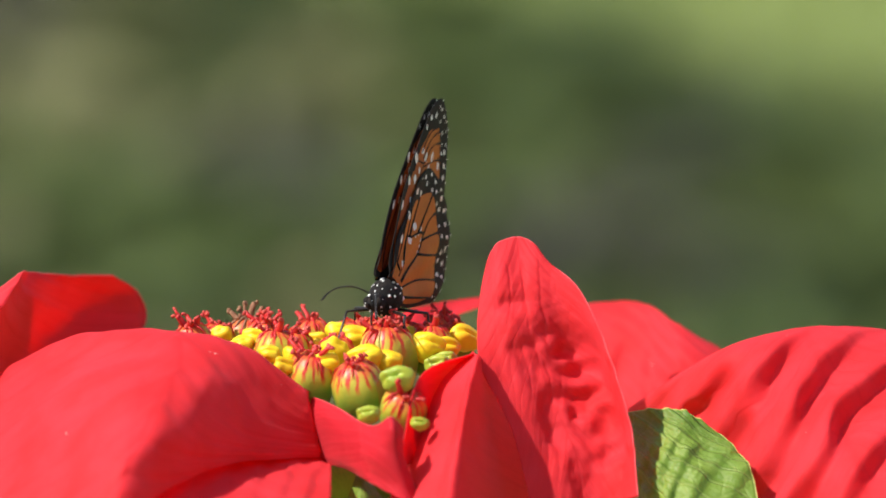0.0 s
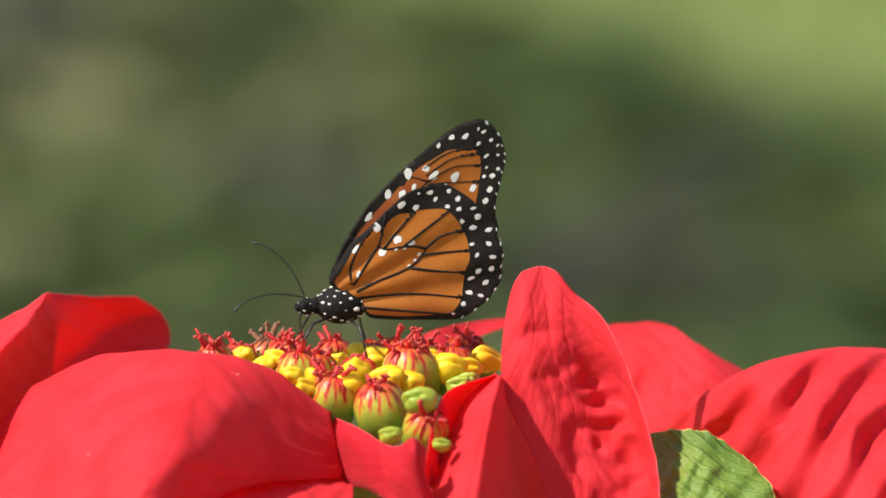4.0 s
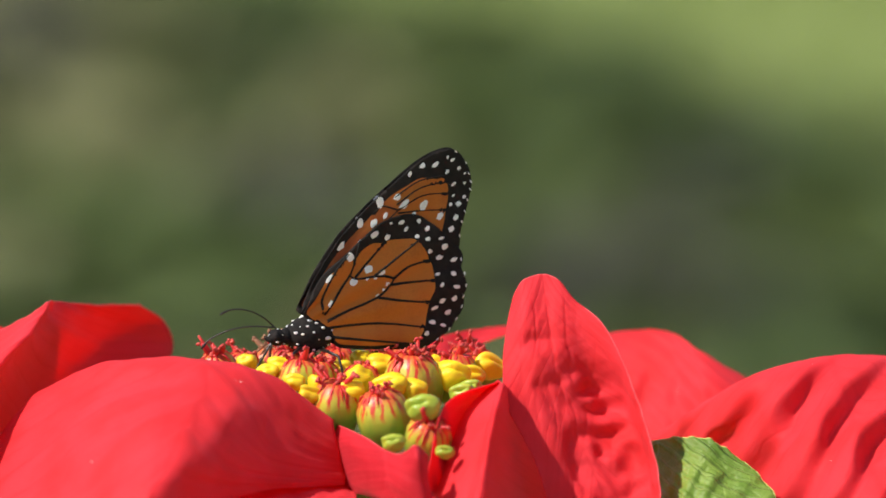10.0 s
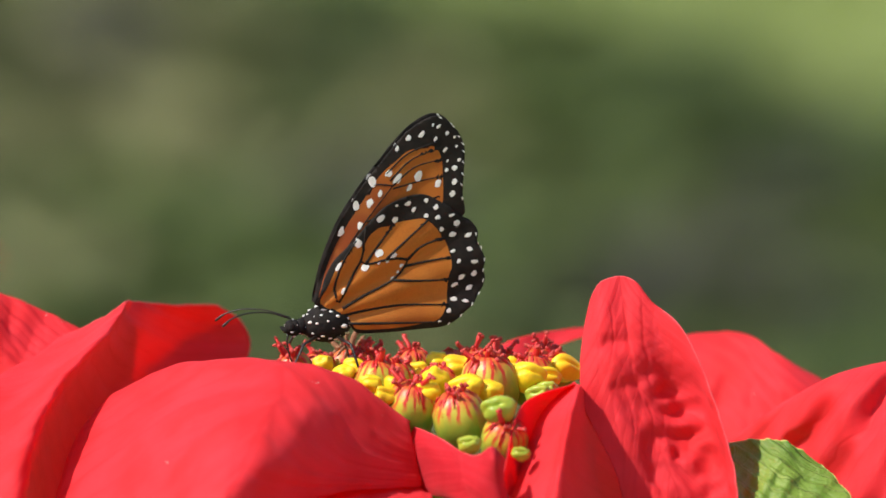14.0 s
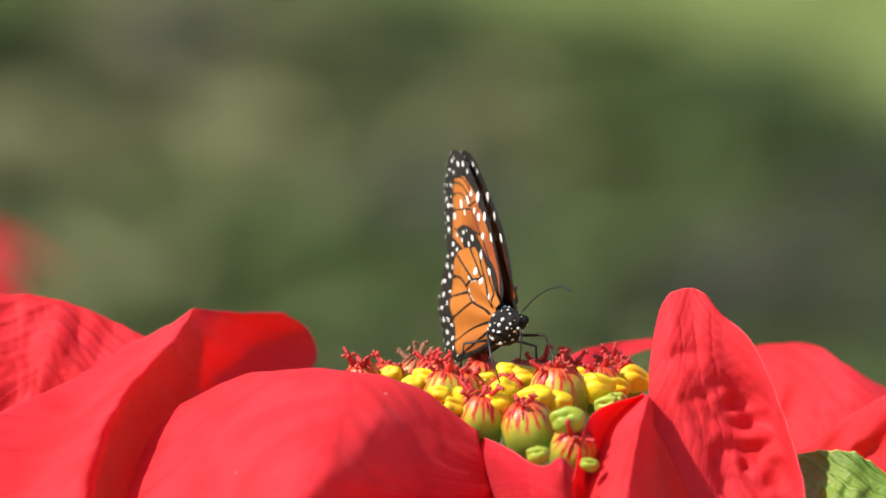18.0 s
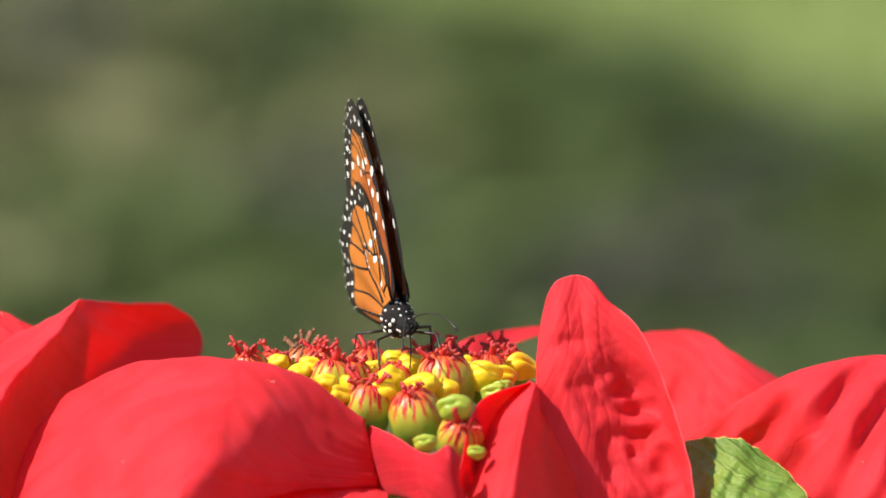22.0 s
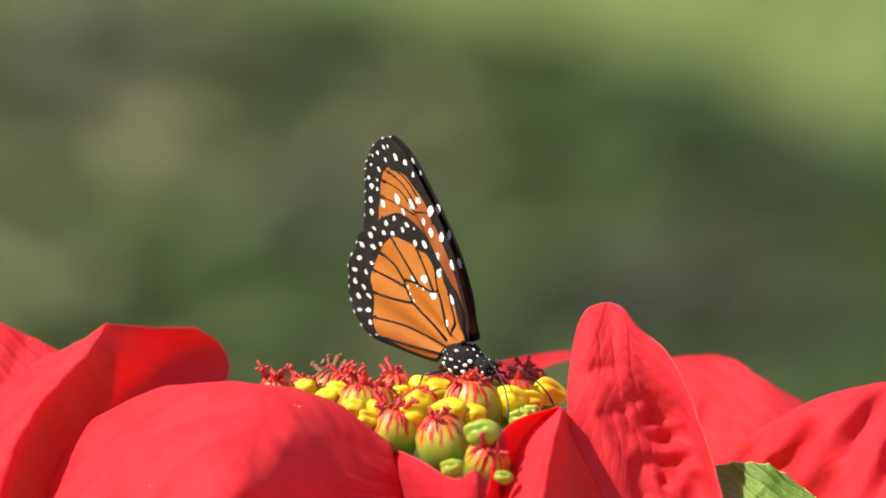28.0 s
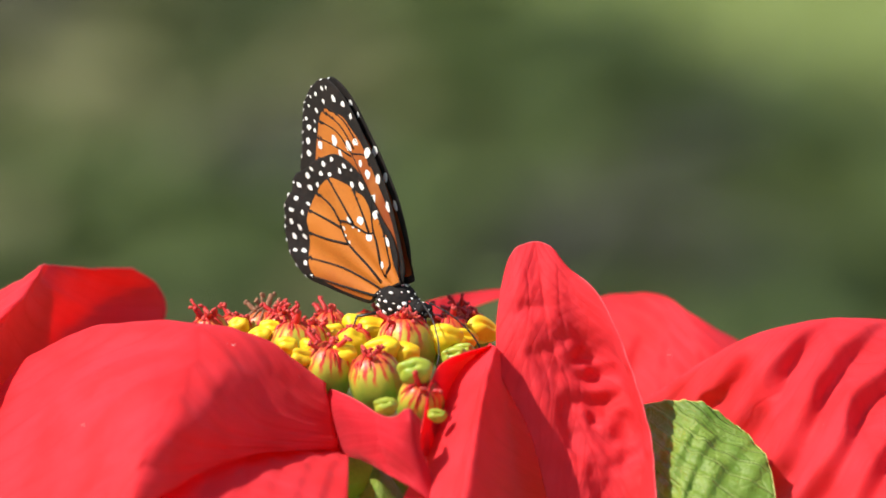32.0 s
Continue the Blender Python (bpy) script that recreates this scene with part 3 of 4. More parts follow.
neighbour = tagged(new("poinsettia"), "second red poinsettia standing farther back in the ground", "plant")
neighbour.location = (-0.209, 0.89, 0.008)
for k in range(7):
    a = radians(20 + 51 * k)
    d, n = Vector((math.cos(a), math.sin(a), 0)), Vector((-math.sin(a), math.cos(a), 0))
    rows = [[d * q + n * w * e + Vector((0, 0, h - 3 * abs(e))) for e in (-1, 0, 1)] for q, w, h in ((6, 4, -12), (24, 17, 2), (44, 20, 6), (60, 12, 0), (70, 2, -8))]
    ob = bract("bract", red, "", [[tuple(p) for p in r] for r in rows], 0.3, 30 + k, nu=24, nv=16)
    ob.parent = neighbour
    ob.location = (0, 0, -0.17)
far = Soup()
far.tube([(0, 0, 0), (0.01, 0, 0.4), (-0.005, 0, 0.65), (0, 0, 0.815)], [0.010, 0.008, 0.006, 0.006], 10)
far.make("stem", stem_green, neighbour)

FLECKS = [  # bract, along, across, size in mm
    (0, 0.27, 0.63, 0.77), (0, 0.27, 0.61, 0.33), (0, 0.61, 0.24, 0.55), (0, 0.27, 0.90, 0.33), (0, 0.46, 0.46, 0.28), (10, 0.29, 0.44, 0.55), (10, 0.27, 0.42, 0.28), (10, 0.63, 0.37, 0.39), (2, 0.02, 0.80, 0.55), (2, 0.02, 0.88, 0.44), (2, 0.05, 0.64, 0.28), (1, 0.02, 0.73, 0.55), (1, 0.00, 0.69, 0.28), (7, 0.14, 1.00, 0.33), (9, 0.44, 0.51, 0.44), (9, 0.41, 0.51, 0.28), (3, 0.32, 0.46, 0.33), (3, 0.12, 0.27, 0.22)]
for k, along, across, size in FLECKS:  # pale specks of pollen and torn skin
    owner, rng = BRACT_LIST[k], random.Random(int(along * 997 + across * 71))
    nu_nv = SHAPES[owner.name]
    i = round(along * (nu_nv[0] - 1)) * nu_nv[1] + round(across * (nu_nv[1] - 1))
    vert = owner.data.vertices[i]
    speck = Soup()
    for e in range(3):
        off = Vector((rng.uniform(-1, 1), rng.uniform(-0.3, 0.3), rng.uniform(-0.6, 0.6))) * size * MM * 0.5
        speck.ball(vert.co + off, (size * MM * rng.uniform(0.25, 0.5), size * MM * 0.3, size * MM * rng.uniform(0.12, 0.25)), Euler((0, rng.uniform(-1, 1), 0)).to_matrix(), 4, 7)
    speck.make("fleck", fleck_mat, owner, "pale pinkish speck")

stem = Soup()
stem.tube([(0.004, 0.0, 0.0), (0.012, 0.01, 0.35), (-0.008, 0.006, 0.7), (-0.018, 0.004, 0.93), (-0.016, 0.002, 0.965)], [0.011, 0.009, 0.007, 0.006, 0.010], 12)
stem.make("stem", stem_green, poinsettia)
pad = Soup()
pad.ball(at((-22, 2, -26)), (0.026, 0.024, 0.012), rings=8, sides=20)
pad.make("receptacle", cup_green, poinsettia, "green cushion that carries the flower heads")

CYATHIA = [  # centre, cup radius, lean right, lean back, number of stamens, withered
    ((-0.1, -23.4, -4), 5.3, -4, -12, 7, 0),
    ((-9.4, -17, -3.3), 5, -8, -10, 8, 0),
    ((8.3, -31.1, -6.3), 4.5, 26, -22, 6, 0),
    ((5.6, -8.4, -0.5), 5.8, 2, -6, 12, 0),
    ((-16.1, -10.2, -0.3), 4.6, -10, -6, 8, 0),
    ((14.2, -0.5, -1.4), 4.5, 10, -4, 6, 0),
    ((18.7, 7.5, -2.3), 4.2, 12, 0, 7, 0),
    ((-4.5, -6.6, -2.1), 4.4, 0, 0, 3, 0),
    ((-32.4, 2.2, -0.8), 4, -14, 0, 8, 0),
    ((-28, 7.9, -2.3), 4, -8, 0, 5, 0),
    ((-18.4, 4, -1), 4.4, -4, 0, 9, 0),
    ((-12.8, -4.3, -1.4), 4.5, -3, -4, 6, 0),
    ((-1.5, 5.7, -1.9), 4.6, 0, 0, 2, 0),
    ((-9.3, 11.8, -2.5), 4.2, 0, 0, 4, 0),
    ((16.3, 17.5, -3.2), 4.2, 8, 4, 8, 0),
    ((-22.3, 12, -2.3), 4.2, -6, 0, 9, 1),
    ((8.1, 9.5, -2.8), 4.4, 4, 0, 8, 0),
    ((2.4, 13.6, -3), 4.2, 0, 0, 4, 0)]
GLANDS = [  # centre, radius, turn, ripeness
    ((-26.8, -1.4, 1.8), 2.5, 20, 1),
    ((-20.2, -3.6, 1.4), 3, 70, 1),
    ((-22.7, -9.7, 1.4), 2.6, 10, 1),
    ((-8.7, -2, 0.1), 3, 30, 1),
    ((-4.7, -10.1, 0.3), 3.2, 110, 1),
    ((-4, 4.3, 0.7), 2.7, 90, 1),
    ((0.1, 0.1, 0.5), 3.3, 60, 1),
    ((1.2, -16.8, 0.4), 3.3, 20, 1),
    ((5.6, -16.0, -0.4), 3.0, 50, 1),
    ((10.6, 1.9, 0.1), 2.8, 80, 1),
    ((13, -8.2, 0.8), 3.4, 70, 1),
    ((20.7, 1.9, 0.3), 3.1, 90, 1),
    ((-12.8, -14.2, 0.1), 2.7, 100, 1),
    ((7.3, -31.9, -0.3), 3.3, 15, 0.45),
    ((1.7, -39, -5.4), 2.1, 30, 0.4),
    ((11.5, -39.5, -7.1), 1.6, 60, 0.4),
    ((15.2, -12.8, -1.8), 2.6, 35, 0.25),
    ((16.8, -10.7, -1.2), 2.2, 40, 0.25),
    ((-14.6, -18.4, -0.7), 2.6, 80, 0.9),
    ((-2.3, 1.9, -0.8), 2.6, 40, 1),
    ((-17.3, -17.9, 1.7), 2.5, 60, 1),
    ((2.9, -0.2, -0.7), 2.6, 30, 1),
    ((-6.4, -18.3, 0.1), 2.4, 40, 1),
    ((16.6, -2.4, -0.6), 2.7, 60, 1)]


def cyathium(centre, r, lean_x, lean_y, count, old, seed):
    """Green cup with a fringed, flushed mouth and a tuft of stamens."""
    rng = random.Random(seed)
    turn = Euler((radians(-lean_y), radians(lean_x), rng.uniform(0, 6))).to_matrix()
    c = at(centre)
    cup = Soup()
    prof = [(0.02, -1.25), (0.5, -1.2), (0.86, -0.8), (1.0, -0.25), (0.97, 0.25), (0.80, 0.66), (0.52, 0.92), (0.34, 1.0), (0.28, 0.85), (0.02, 0.6)]
    sides, verts, uv = 20, [], []
    for i, (q, z) in enumerate(prof):
        for k in range(sides + 1):
            a = math.tau * k / sides
            w = q * (1 + 0.06 * math.cos(5 * a + seed))
            verts.append(c + turn @ Vector((w * math.cos(a), w * math.sin(a), z * 1.05)) * r * MM)
            uv.append((k / sides, min(1.0, (z + 1.25) / 2.25)))
    n = sides + 1
    faces = [(i * n + k, i * n + k + 1, (i + 1) * n + k + 1, (i + 1) * n + k) for i in range(len(prof) - 1) for k in range(sides)]
    ob = mesh_object("cyathium", verts, faces, skin, poinsettia, uv=uv)
    hot = withered if old else stamen_red
    fringe = Soup()
    for k in range(10):  # ragged red scales that lie over the mouth
        a = math.tau * (k + rng.uniform(-0.45, 0.45)) / 10
        d = Vector((math.cos(a), math.sin(a), 0))
        low = rng.uniform(0.3, 0.85)
        pts = [c + turn @ (d * (1.01 - 0.34 * low ** 2) + Vector((0, 0, low))) * r * MM, c + turn @ (d * 0.66 + Vector((0, 0, 0.90))) * r * MM, c + turn @ (d * rng.uniform(0.10, 0.4) + Vector((0, 0, rng.uniform(1.0, 1.18)))) * r * MM]
        fringe.tube(pts, [0.00006, rng.uniform(0.00022, 0.00042), 0.0002], 5, 0.55)
    fringe.make("fringe", hot, ob)
    for k in range(max(3, int(count * 1.3))):
        a, s = rng.uniform(0, math.tau), rng.uniform(0.05, 0.6)
        d = Vector((math.cos(a) * s, math.sin(a) * s, 0))
        base = c + turn @ (d * 0.6 + Vector((0, 0, 0.8))) * r * MM
        lift, bend = rng.choice((1.2, 1.6, 2.2, 3.0, 4.2)) * rng.uniform(0.85, 1.1), Vector((rng.uniform(-1, 1), rng.uniform(-1, 1), 0)) * 0.0005
        tip = base + (turn @ Vector((d.x * 2.4, d.y * 2.4, 1))).normalized() * lift * MM + bend
        thick = rng.uniform(0.8, 1.35)
        st = Soup()
        st.tube([base, base.lerp(tip, 0.5) - bend * 0.6, base.lerp(tip, 0.85), tip], [0.00062 * thick, 0.00052 * thick, 0.00046 * thick, 0.00030 * thick], 7, 0.8)
        for e in range(rng.choice((1, 2, 2, 3))):  # split, lumpy anther
            st.ball(tip + Vector((rng.uniform(-0.7, 0.7), rng.uniform(-0.7, 0.7), rng.uniform(-0.3, 0.4))) * 0.0009, (0.00058, 0.00036, 0.00034), Euler((rng.uniform(0, 3), rng.uniform(0, 3), 0)).to_matrix(), 5, 7, mat=1)
        st.make("stamen", [hot, withered if old else anther_red], ob)
    return ob


heads = [cyathium(c, r, lx, ly, n, old, 20 + i) for i, (c, r, lx, ly, n, old) in enumerate(CYATHIA)]


def lip(p, crease):
    """Two-lipped nectar gland: a folded cushion with a deep groove across."""
    dip = math.exp(-((p.y + 0.3 * p.x * p.x - 0.05) / 0.17) ** 2) * max(0.0, p.z)
    q = p * (1 - crease * dip + 0.22 * noise.noise(p * 1.3 + Vector((crease * 90, 0, 0))))
    return q + Vector((0, 0.10 * p.x * p.x, 0.18 * p.x * p.x))


for i, (c, r, turn, ripe) in enumerate(GLANDS):
    near = min(range(len(CYATHIA)), key=lambda k: (Vector(CYATHIA[k][0]) - Vector(c)).length)
    g = Soup()
    r = r * 0.86 if c[0] < -8 else r * 0.95
    crease = 0.38 + 0.003 * i if ripe < 0.6 else 0.10 + 0.06 * (i % 4) + 0.003 * i
    g.ball(at(c), (r * (1.02 + 0.07 * (i % 4)) * MM, r * 0.86 * MM, r * 0.95 * MM), Euler((radians(52), radians(turn * 0.7 - 35), radians(turn * 0.5 - 25))).to_matrix(), 20, 28, lambda p: lip(p, crease))
    g.make("gland", gland_yellow if ripe > 0.6 else gland_green, heads[near], "yellow nectar gland" if ripe > 0.6 else "green unripe nectar gland")

# ---- the butterfly: forward is +X, hinges over the thorax ----
FORE = dict(
    outline=[(-1.5, 0.7), (-1.9, 2.1), (-1.4, 4.4), (-0.3, 8.1), (1.3, 11.9), (3.7, 16.7), (6.5, 20.8), (9.3, 24.4), (12.1, 27.5), (14.5, 30.2), (16.9, 32.7), (19.4, 34.7), (21.9, 36), (23.9, 36.4), (25.6, 35.7), (27, 34.3), (28.2, 32.7), (29.1, 30.2), (29.1, 27.8), (28.6, 23.5), (28.3, 20.4), (28.6, 17), (27.2, 15.7), (20.3, 12.1), (11.3, 5.4), (3.1, -0.2)],
    field=[(-1, 2.1), (-0.3, 4.7), (0.9, 8.1), (3, 12.5), (5.3, 16.1), (7.5, 19.1), (9.7, 22.1), (11.4, 24.4), (13.3, 26.4), (15.7, 28.2), (17.8, 29.8), (20, 30.3), (22.5, 30.5), (23.8, 29.9), (24.6, 27.5), (24.6, 24.4), (24.5, 21.3), (23.8, 17.7), (21, 14.8), (17.5, 12.1), (12.5, 8.5), (6.2, 4.1), (1.5, 1.7)],
    veins=[[(0.2, 2.1), (4.6, 10.9), (10.2, 18.1), (14.7, 23.3)], [(14.7, 23.3), (19.2, 26.6), (24.7, 27.7)], [(14.2, 24.3), (18.7, 28.2), (24.7, 30)], [(13.6, 25.7), (18, 29.4), (23.6, 31.2)], [(14.7, 22.7), (19.8, 23.7), (24.5, 24.3)], [(9.2, 16.6), (15.9, 18.8), (23.6, 20.4)], [(14.7, 23.3), (11.3, 23.7), (9.8, 22.2)]],
    spots=[(23.2, 34.7, 0.29), (24.3, 34.3, 0.39), (20.9, 33, 0.68), (18.3, 32.5, 0.58), (15.9, 30.5, 0.48), (23.6, 31.9, 0.48), (25.9, 32.8, 0.39), (27.3, 31.9, 0.29), (25.4, 29.6, 0.48), (27.6, 30, 0.29), (27.9, 27.3, 0.39), (25.7, 27.3, 0.29), (25.4, 25.5, 0.39), (27, 25.8, 0.58), (23.6, 23.1, 0.77), (26.8, 23.1, 0.58), (26.3, 20.8, 0.68), (14, 25.8, 0.73), (15.7, 24.6, 0.92), (19.8, 24.8, 1.01), (10.7, 24.3, 0.97), (10, 20.2, 0.73), (7.3, 19.9, 0.87), (4.1, 15, 0.77), (7.8, 16, 0.63), (12.1, 21.9, 0.58), (18, 22.7, 0.68), (28.9, 30.4, 0.21), (29, 28.9, 0.21), (28.7, 26.8, 0.21), (28.5, 24.5, 0.21), (28.2, 22.4, 0.21), (28.2, 19.7, 0.21), (28.2, 31.9, 0.20), (27.2, 34, 0.20), (24.7, 36, 0.24)])
HIND = dict(
    outline=[(-1.4, 0.7), (-1.0, 2.6), (0.1, 6.3), (1.9, 9.6), (4.6, 12.3), (7.0, 15.0), (9.5, 17.7), (11.2, 19.5), (13.6, 20.9), (16.7, 22.0), (19.7, 22.1), (22.1, 21.0), (24.5, 19.6), (26.9, 17.4), (29.4, 15.9), (30.2, 14.2), (30.0, 12.5), (30.9, 10.8), (31.6, 8.8), (31.2, 6.9), (31.6, 5.4), (31.2, 3.5), (30.2, 2.0), (29.3, 0.2), (27.3, -1.6), (25.2, -3.4), (22.8, -4.3), (19.1, -4.6), (14.3, -5.0), (9.5, -5.2), (6.4, -5.0), (5.0, -3.4), (3.7, -1.3)],
    field=[(-0.8, 1.1), (0.6, 4.4), (2.3, 8.0), (4.6, 11.2), (6.2, 12.4), (7.6, 12.3), (8.8, 14.3), (10.7, 15.8), (13.1, 16.1), (14.3, 16.7), (17.3, 17.2), (19.7, 17.3), (21.6, 15.8), (22.9, 14.1), (24.2, 11.7), (25.0, 8.0), (24.3, 5.6), (24.1, 2.6), (23.8, -0.4), (22.1, -2.9), (19.1, -3.5), (14.3, -4.2), (9.5, -4.4), (6.2, -4.1), (4.3, -1.6)],
    veins=[[(3.5, 0.0), (7.9, 2.5), (13.4, 5.3), (15.8, 8.0), (16.3, 9.3)], [(16.3, 9.3), (14.1, 9.7), (11.2, 9.3), (8.2, 8.6), (7.0, 9.5)], [(2.8, 1.2), (6.0, 7.3), (7.4, 10.2), (8.1, 16.3)], [(16.3, 9.3), (19.1, 11.9), (23.6, 13.5)], [(15.8, 8.0), (20.0, 8.8), (24.4, 9.5)], [(13.6, 5.3), (18.9, 5.1), (24.4, 5.1)], [(3.9, -1.3), (9.0, -0.4), (15.6, 0.3), (24.4, 0.1)], [(4.6, -3.0), (13.4, -3.2), (23.3, -3.3)], [(8.2, 8.8), (10.3, 11.9), (13.6, 16.3)], [(12.1, 9.6), (15.8, 13.0), (20.5, 17.2)], [(2.4, 1.4), (2.0, 4.7), (3.7, 9.5), (6.3, 13.5)]],
    spots=[(6.5, 13.0, 0.87), (2.8, 8.4, 0.68), (3.7, 3.5, 0.58), (11.0, 17.6, 0.77), (13.8, 17.3, 0.68), (16.4, 20.4, 0.58), (17.5, 19.1, 0.48), (14.2, 20.1, 0.29), (20.0, 20.9, 0.48), (21.9, 19.6, 0.58), (20.0, 18.0, 0.48), (22.2, 17.6, 0.48), (25.0, 17.9, 0.48), (26.1, 16.3, 0.68), (23.0, 15.2, 0.48), (25.2, 14.1, 0.58), (28.3, 13.8, 0.58), (25.2, 10.8, 0.39), (28.5, 11.1, 0.58), (26.4, 8.8, 0.48), (29.4, 8.6, 0.58), (26.9, 5.6, 0.58), (29.4, 6.2, 0.58), (25.5, 4.0, 0.58), (28.5, 3.4, 0.58), (25.5, 1.2, 0.58), (27.6, 0.8, 0.48), (24.4, -1.0, 0.48), (22.6, -3.2, 0.39), (10.7, 10.8, 0.87), (13.5, 10.4, 0.77), (7.9, 8.0, 0.77), (15.1, 8.2, 0.39), (14.4, 6.9, 0.29), (13.3, 5.8, 0.24), (12.3, 9.2, 0.34), (10.6, 9.0, 0.34), (29.8, 14.0, 0.23), (30.8, 11.3, 0.23), (31.4, 9.0, 0.23), (31.2, 6.8, 0.23), (31.2, 4.7, 0.23), (30.4, 2.2, 0.23), (29.0, 0.1, 0.23), (26.8, -2.0, 0.23), (24.4, -3.7, 0.21)])
butterfly = tagged(new("butterfly"), "orange butterfly with black white-spotted wing borders, feeding on the flower", "butterfly")


def inside(p, poly):
    hit, n = False, len(poly)
    for i in range(n):
        (x0, y0), (x1, y1) = poly[i], poly[i - 1]
        if (y0 > p[1]) != (y1 > p[1]) and p[0] < (x1 - x0) * (p[1] - y0) / (y1 - y0) + x0:
            hit = not hit
    return hit


def closed(pts, n):
    c = np.array(pts + pts[:3], dtype=float)
    return [tuple(p) for p in spline(c, (len(pts) + 2) * n + 1)[n: -n - 1]][:len(pts) * n]


def wing(name, plan, side, gap, seed, scales, heavy, label):
    """A wing in its own plane (back, up) in mm, bowed a little; side is +1 for the left pair."""
    from mathutils.geometry import delaunay_2d_cdt
    rim, field = closed(plan["outline"], 4), closed(plan["field"], 4)
    rng = random.Random(seed)
    pts = [Vector(p) for p in rim + field]
    n, k = len(rim), len(field)
    edges = [(i, (i + 1) % n) for i in range(n)] + [(n + i, n + (i + 1) % k) for i in range(k)]
    xs, ys = [p[0] for p in rim], [p[1] for p in rim]
    x = min(xs)
    while x < max(xs):
        y = min(ys)
        while y < max(ys):
            q = (x + rng.uniform(-0.15, 0.15), y + rng.uniform(-0.15, 0.15))
            if inside(q, rim):
                pts.append(Vector(q))
            y += 0.6
        x += 0.6
    v2, _, tris, *_ = delaunay_2d_cdt(pts, edges, [], 0, 1e-5)

    def bow(b, u):
        near = 1 - 0.75 * min(1.0, max(0.0, u / 38))
        return side * (gap * near + 0.12 * math.sin(u * 0.07) + 0.30 * near * math.sin(math.atan2(u + 4, b + 6) * 22))

    lines = np.concatenate([spline(np.array(line, dtype=float), 40)[26:] for line in plan["veins"]])
    border = np.array(field)

    def dusky(c):
        """Black scales creep inwards from the border along the veins."""
        near = np.min(np.hypot(border[:, 0] - c.x, border[:, 1] - c.y))
        return near < 2.0 and c.y > -2.2 and np.min(np.hypot(lines[:, 0] - c.x, lines[:, 1] - c.y)) < 0.40 * (1 - near / 2.0) + 0.05

    faces, which = [], []
    for f in tris:
        c = sum((v2[i] for i in f), Vector((0, 0))) / len(f)
        if inside(c, rim):
            faces.append(tuple(f))
            which.append(1 if inside(c, field) and not dusky(c) else 0)
    ob = mesh_object(name, [Vector((-p.x, bow(p.x, p.y), p.y)) * MM for p in v2], faces, [wing_black, scales], butterfly, label, which=which)
    m = ob.modifiers.new("thickness", "SOLIDIFY")
    m.thickness, m.offset = 0.00012, 0.0
    for line in plan["veins"]:
        ribs = Soup()
        c = spline(np.array(line, dtype=float), 9)
        ribs.tube([Vector((-b, bow(b, u), u)) * MM for b, u in c], [(0.00033 - 0.00012 * i / 8) * heavy for i in range(9)], 6)
        ribs.make("vein", wing_black, ob)
    for b, u, r in plan["spots"]:
        marks = Soup()
        rr = [r * rng.uniform(0.8, 1.3) for _ in range(9)]
        wide, slant = rng.uniform(1.0, 1.35), math.atan2(u, b) + rng.uniform(-0.4, 0.4)
        if r < 0.25:  # dashes of the pale fringe, along the margin
            wide, slant = 1.75, math.atan2(u - 12, b - 8) + math.pi / 2
        rr = [q * 0.92 for q in rr]
        ca, sa = math.cos(slant), math.sin(slant)
        for face in (-1, 1):
            ring = [(b + rr[i] * (math.cos(i * math.tau / 9) * wide * ca - math.sin(i * math.tau / 9) / wide * sa), u + rr[i] * (math.cos(i * math.tau / 9) * wide * sa + math.sin(i * math.tau / 9) / wide * ca)) for i in range(9)]
            ring = [Vector((-p, bow(p, q) + face * 0.13, q)) * MM for p, q in ring]
            top = Vector((-b, bow(b, u) + face * 0.19, u)) * MM
            marks.add(ring + [top], [(i, (i + 1) % 9, 9) for i in range(9)])
        marks.make("white_spot", scale_white, ob)
    return ob


HINGE = (1.3, 3.0)
wings = {}
for side in (1, -1):
    wings["fore", side] = wing("forewing", FORE, side, 1.3, 3, fore_scales, 0.62, "rusty orange forewing with a spotted black tip")
    wings["hind", side] = wing("hindwing", HIND, side, 1.8, 4, hind_scales, 0.95, "orange hindwing with black veins and a spotted border")

trunk = Soup()


def barrel(p):
    """Fuller in front of the wings, narrowing to the neck."""
    k = 1 - 0.22 * max(0.0, p.x) ** 2
    return Vector((p.x, p.y * k, p.z * k - 0.10 * p.x * abs(p.x)))


trunk.ball((0.0008, 0, -0.0002), (0.0052, 0.0032, 0.0038), rings=16, sides=20, shape=barrel)
trunk.tube([(0.0050, 0, -0.0006), (0.0062, 0, -0.0008), (0.0070, 0, -0.0009)], [0.0018, 0.0015, 0.0014], 12)
trunk.make("thorax", body_black, butterfly, "black furry thorax dotted white")
head = Soup()
head.ball((0.0072, 0, -0.0009), (0.0018, 0.0018, 0.0017), rings=10, sides=14)
for e in (-1, 1):  # palps
    head.tube([(0.0080, e * 0.0006, -0.0015), (0.0091, e * 0.0006, -0.0013), (0.0097, e * 0.0005, -0.0008)], [0.0006, 0.0005, 0.0002], 6)
for e in (-1, 1):
    head.ball((0.0078, e * 0.0012, -0.0006), (0.0009, 0.0008, 0.0010), rings=8, sides=10)
head_ob = head.make("head", body_black, butterfly)
belly = Soup()
belly.ball((-0.0105, 0, 0.0012), (0.0085, 0.00045, 0.0014), Euler((0, radians(8), 0)).to_matrix(), 12, 12)
belly.make("abdomen", body_black, butterfly)
dots, rng = Soup(), random.Random(12)
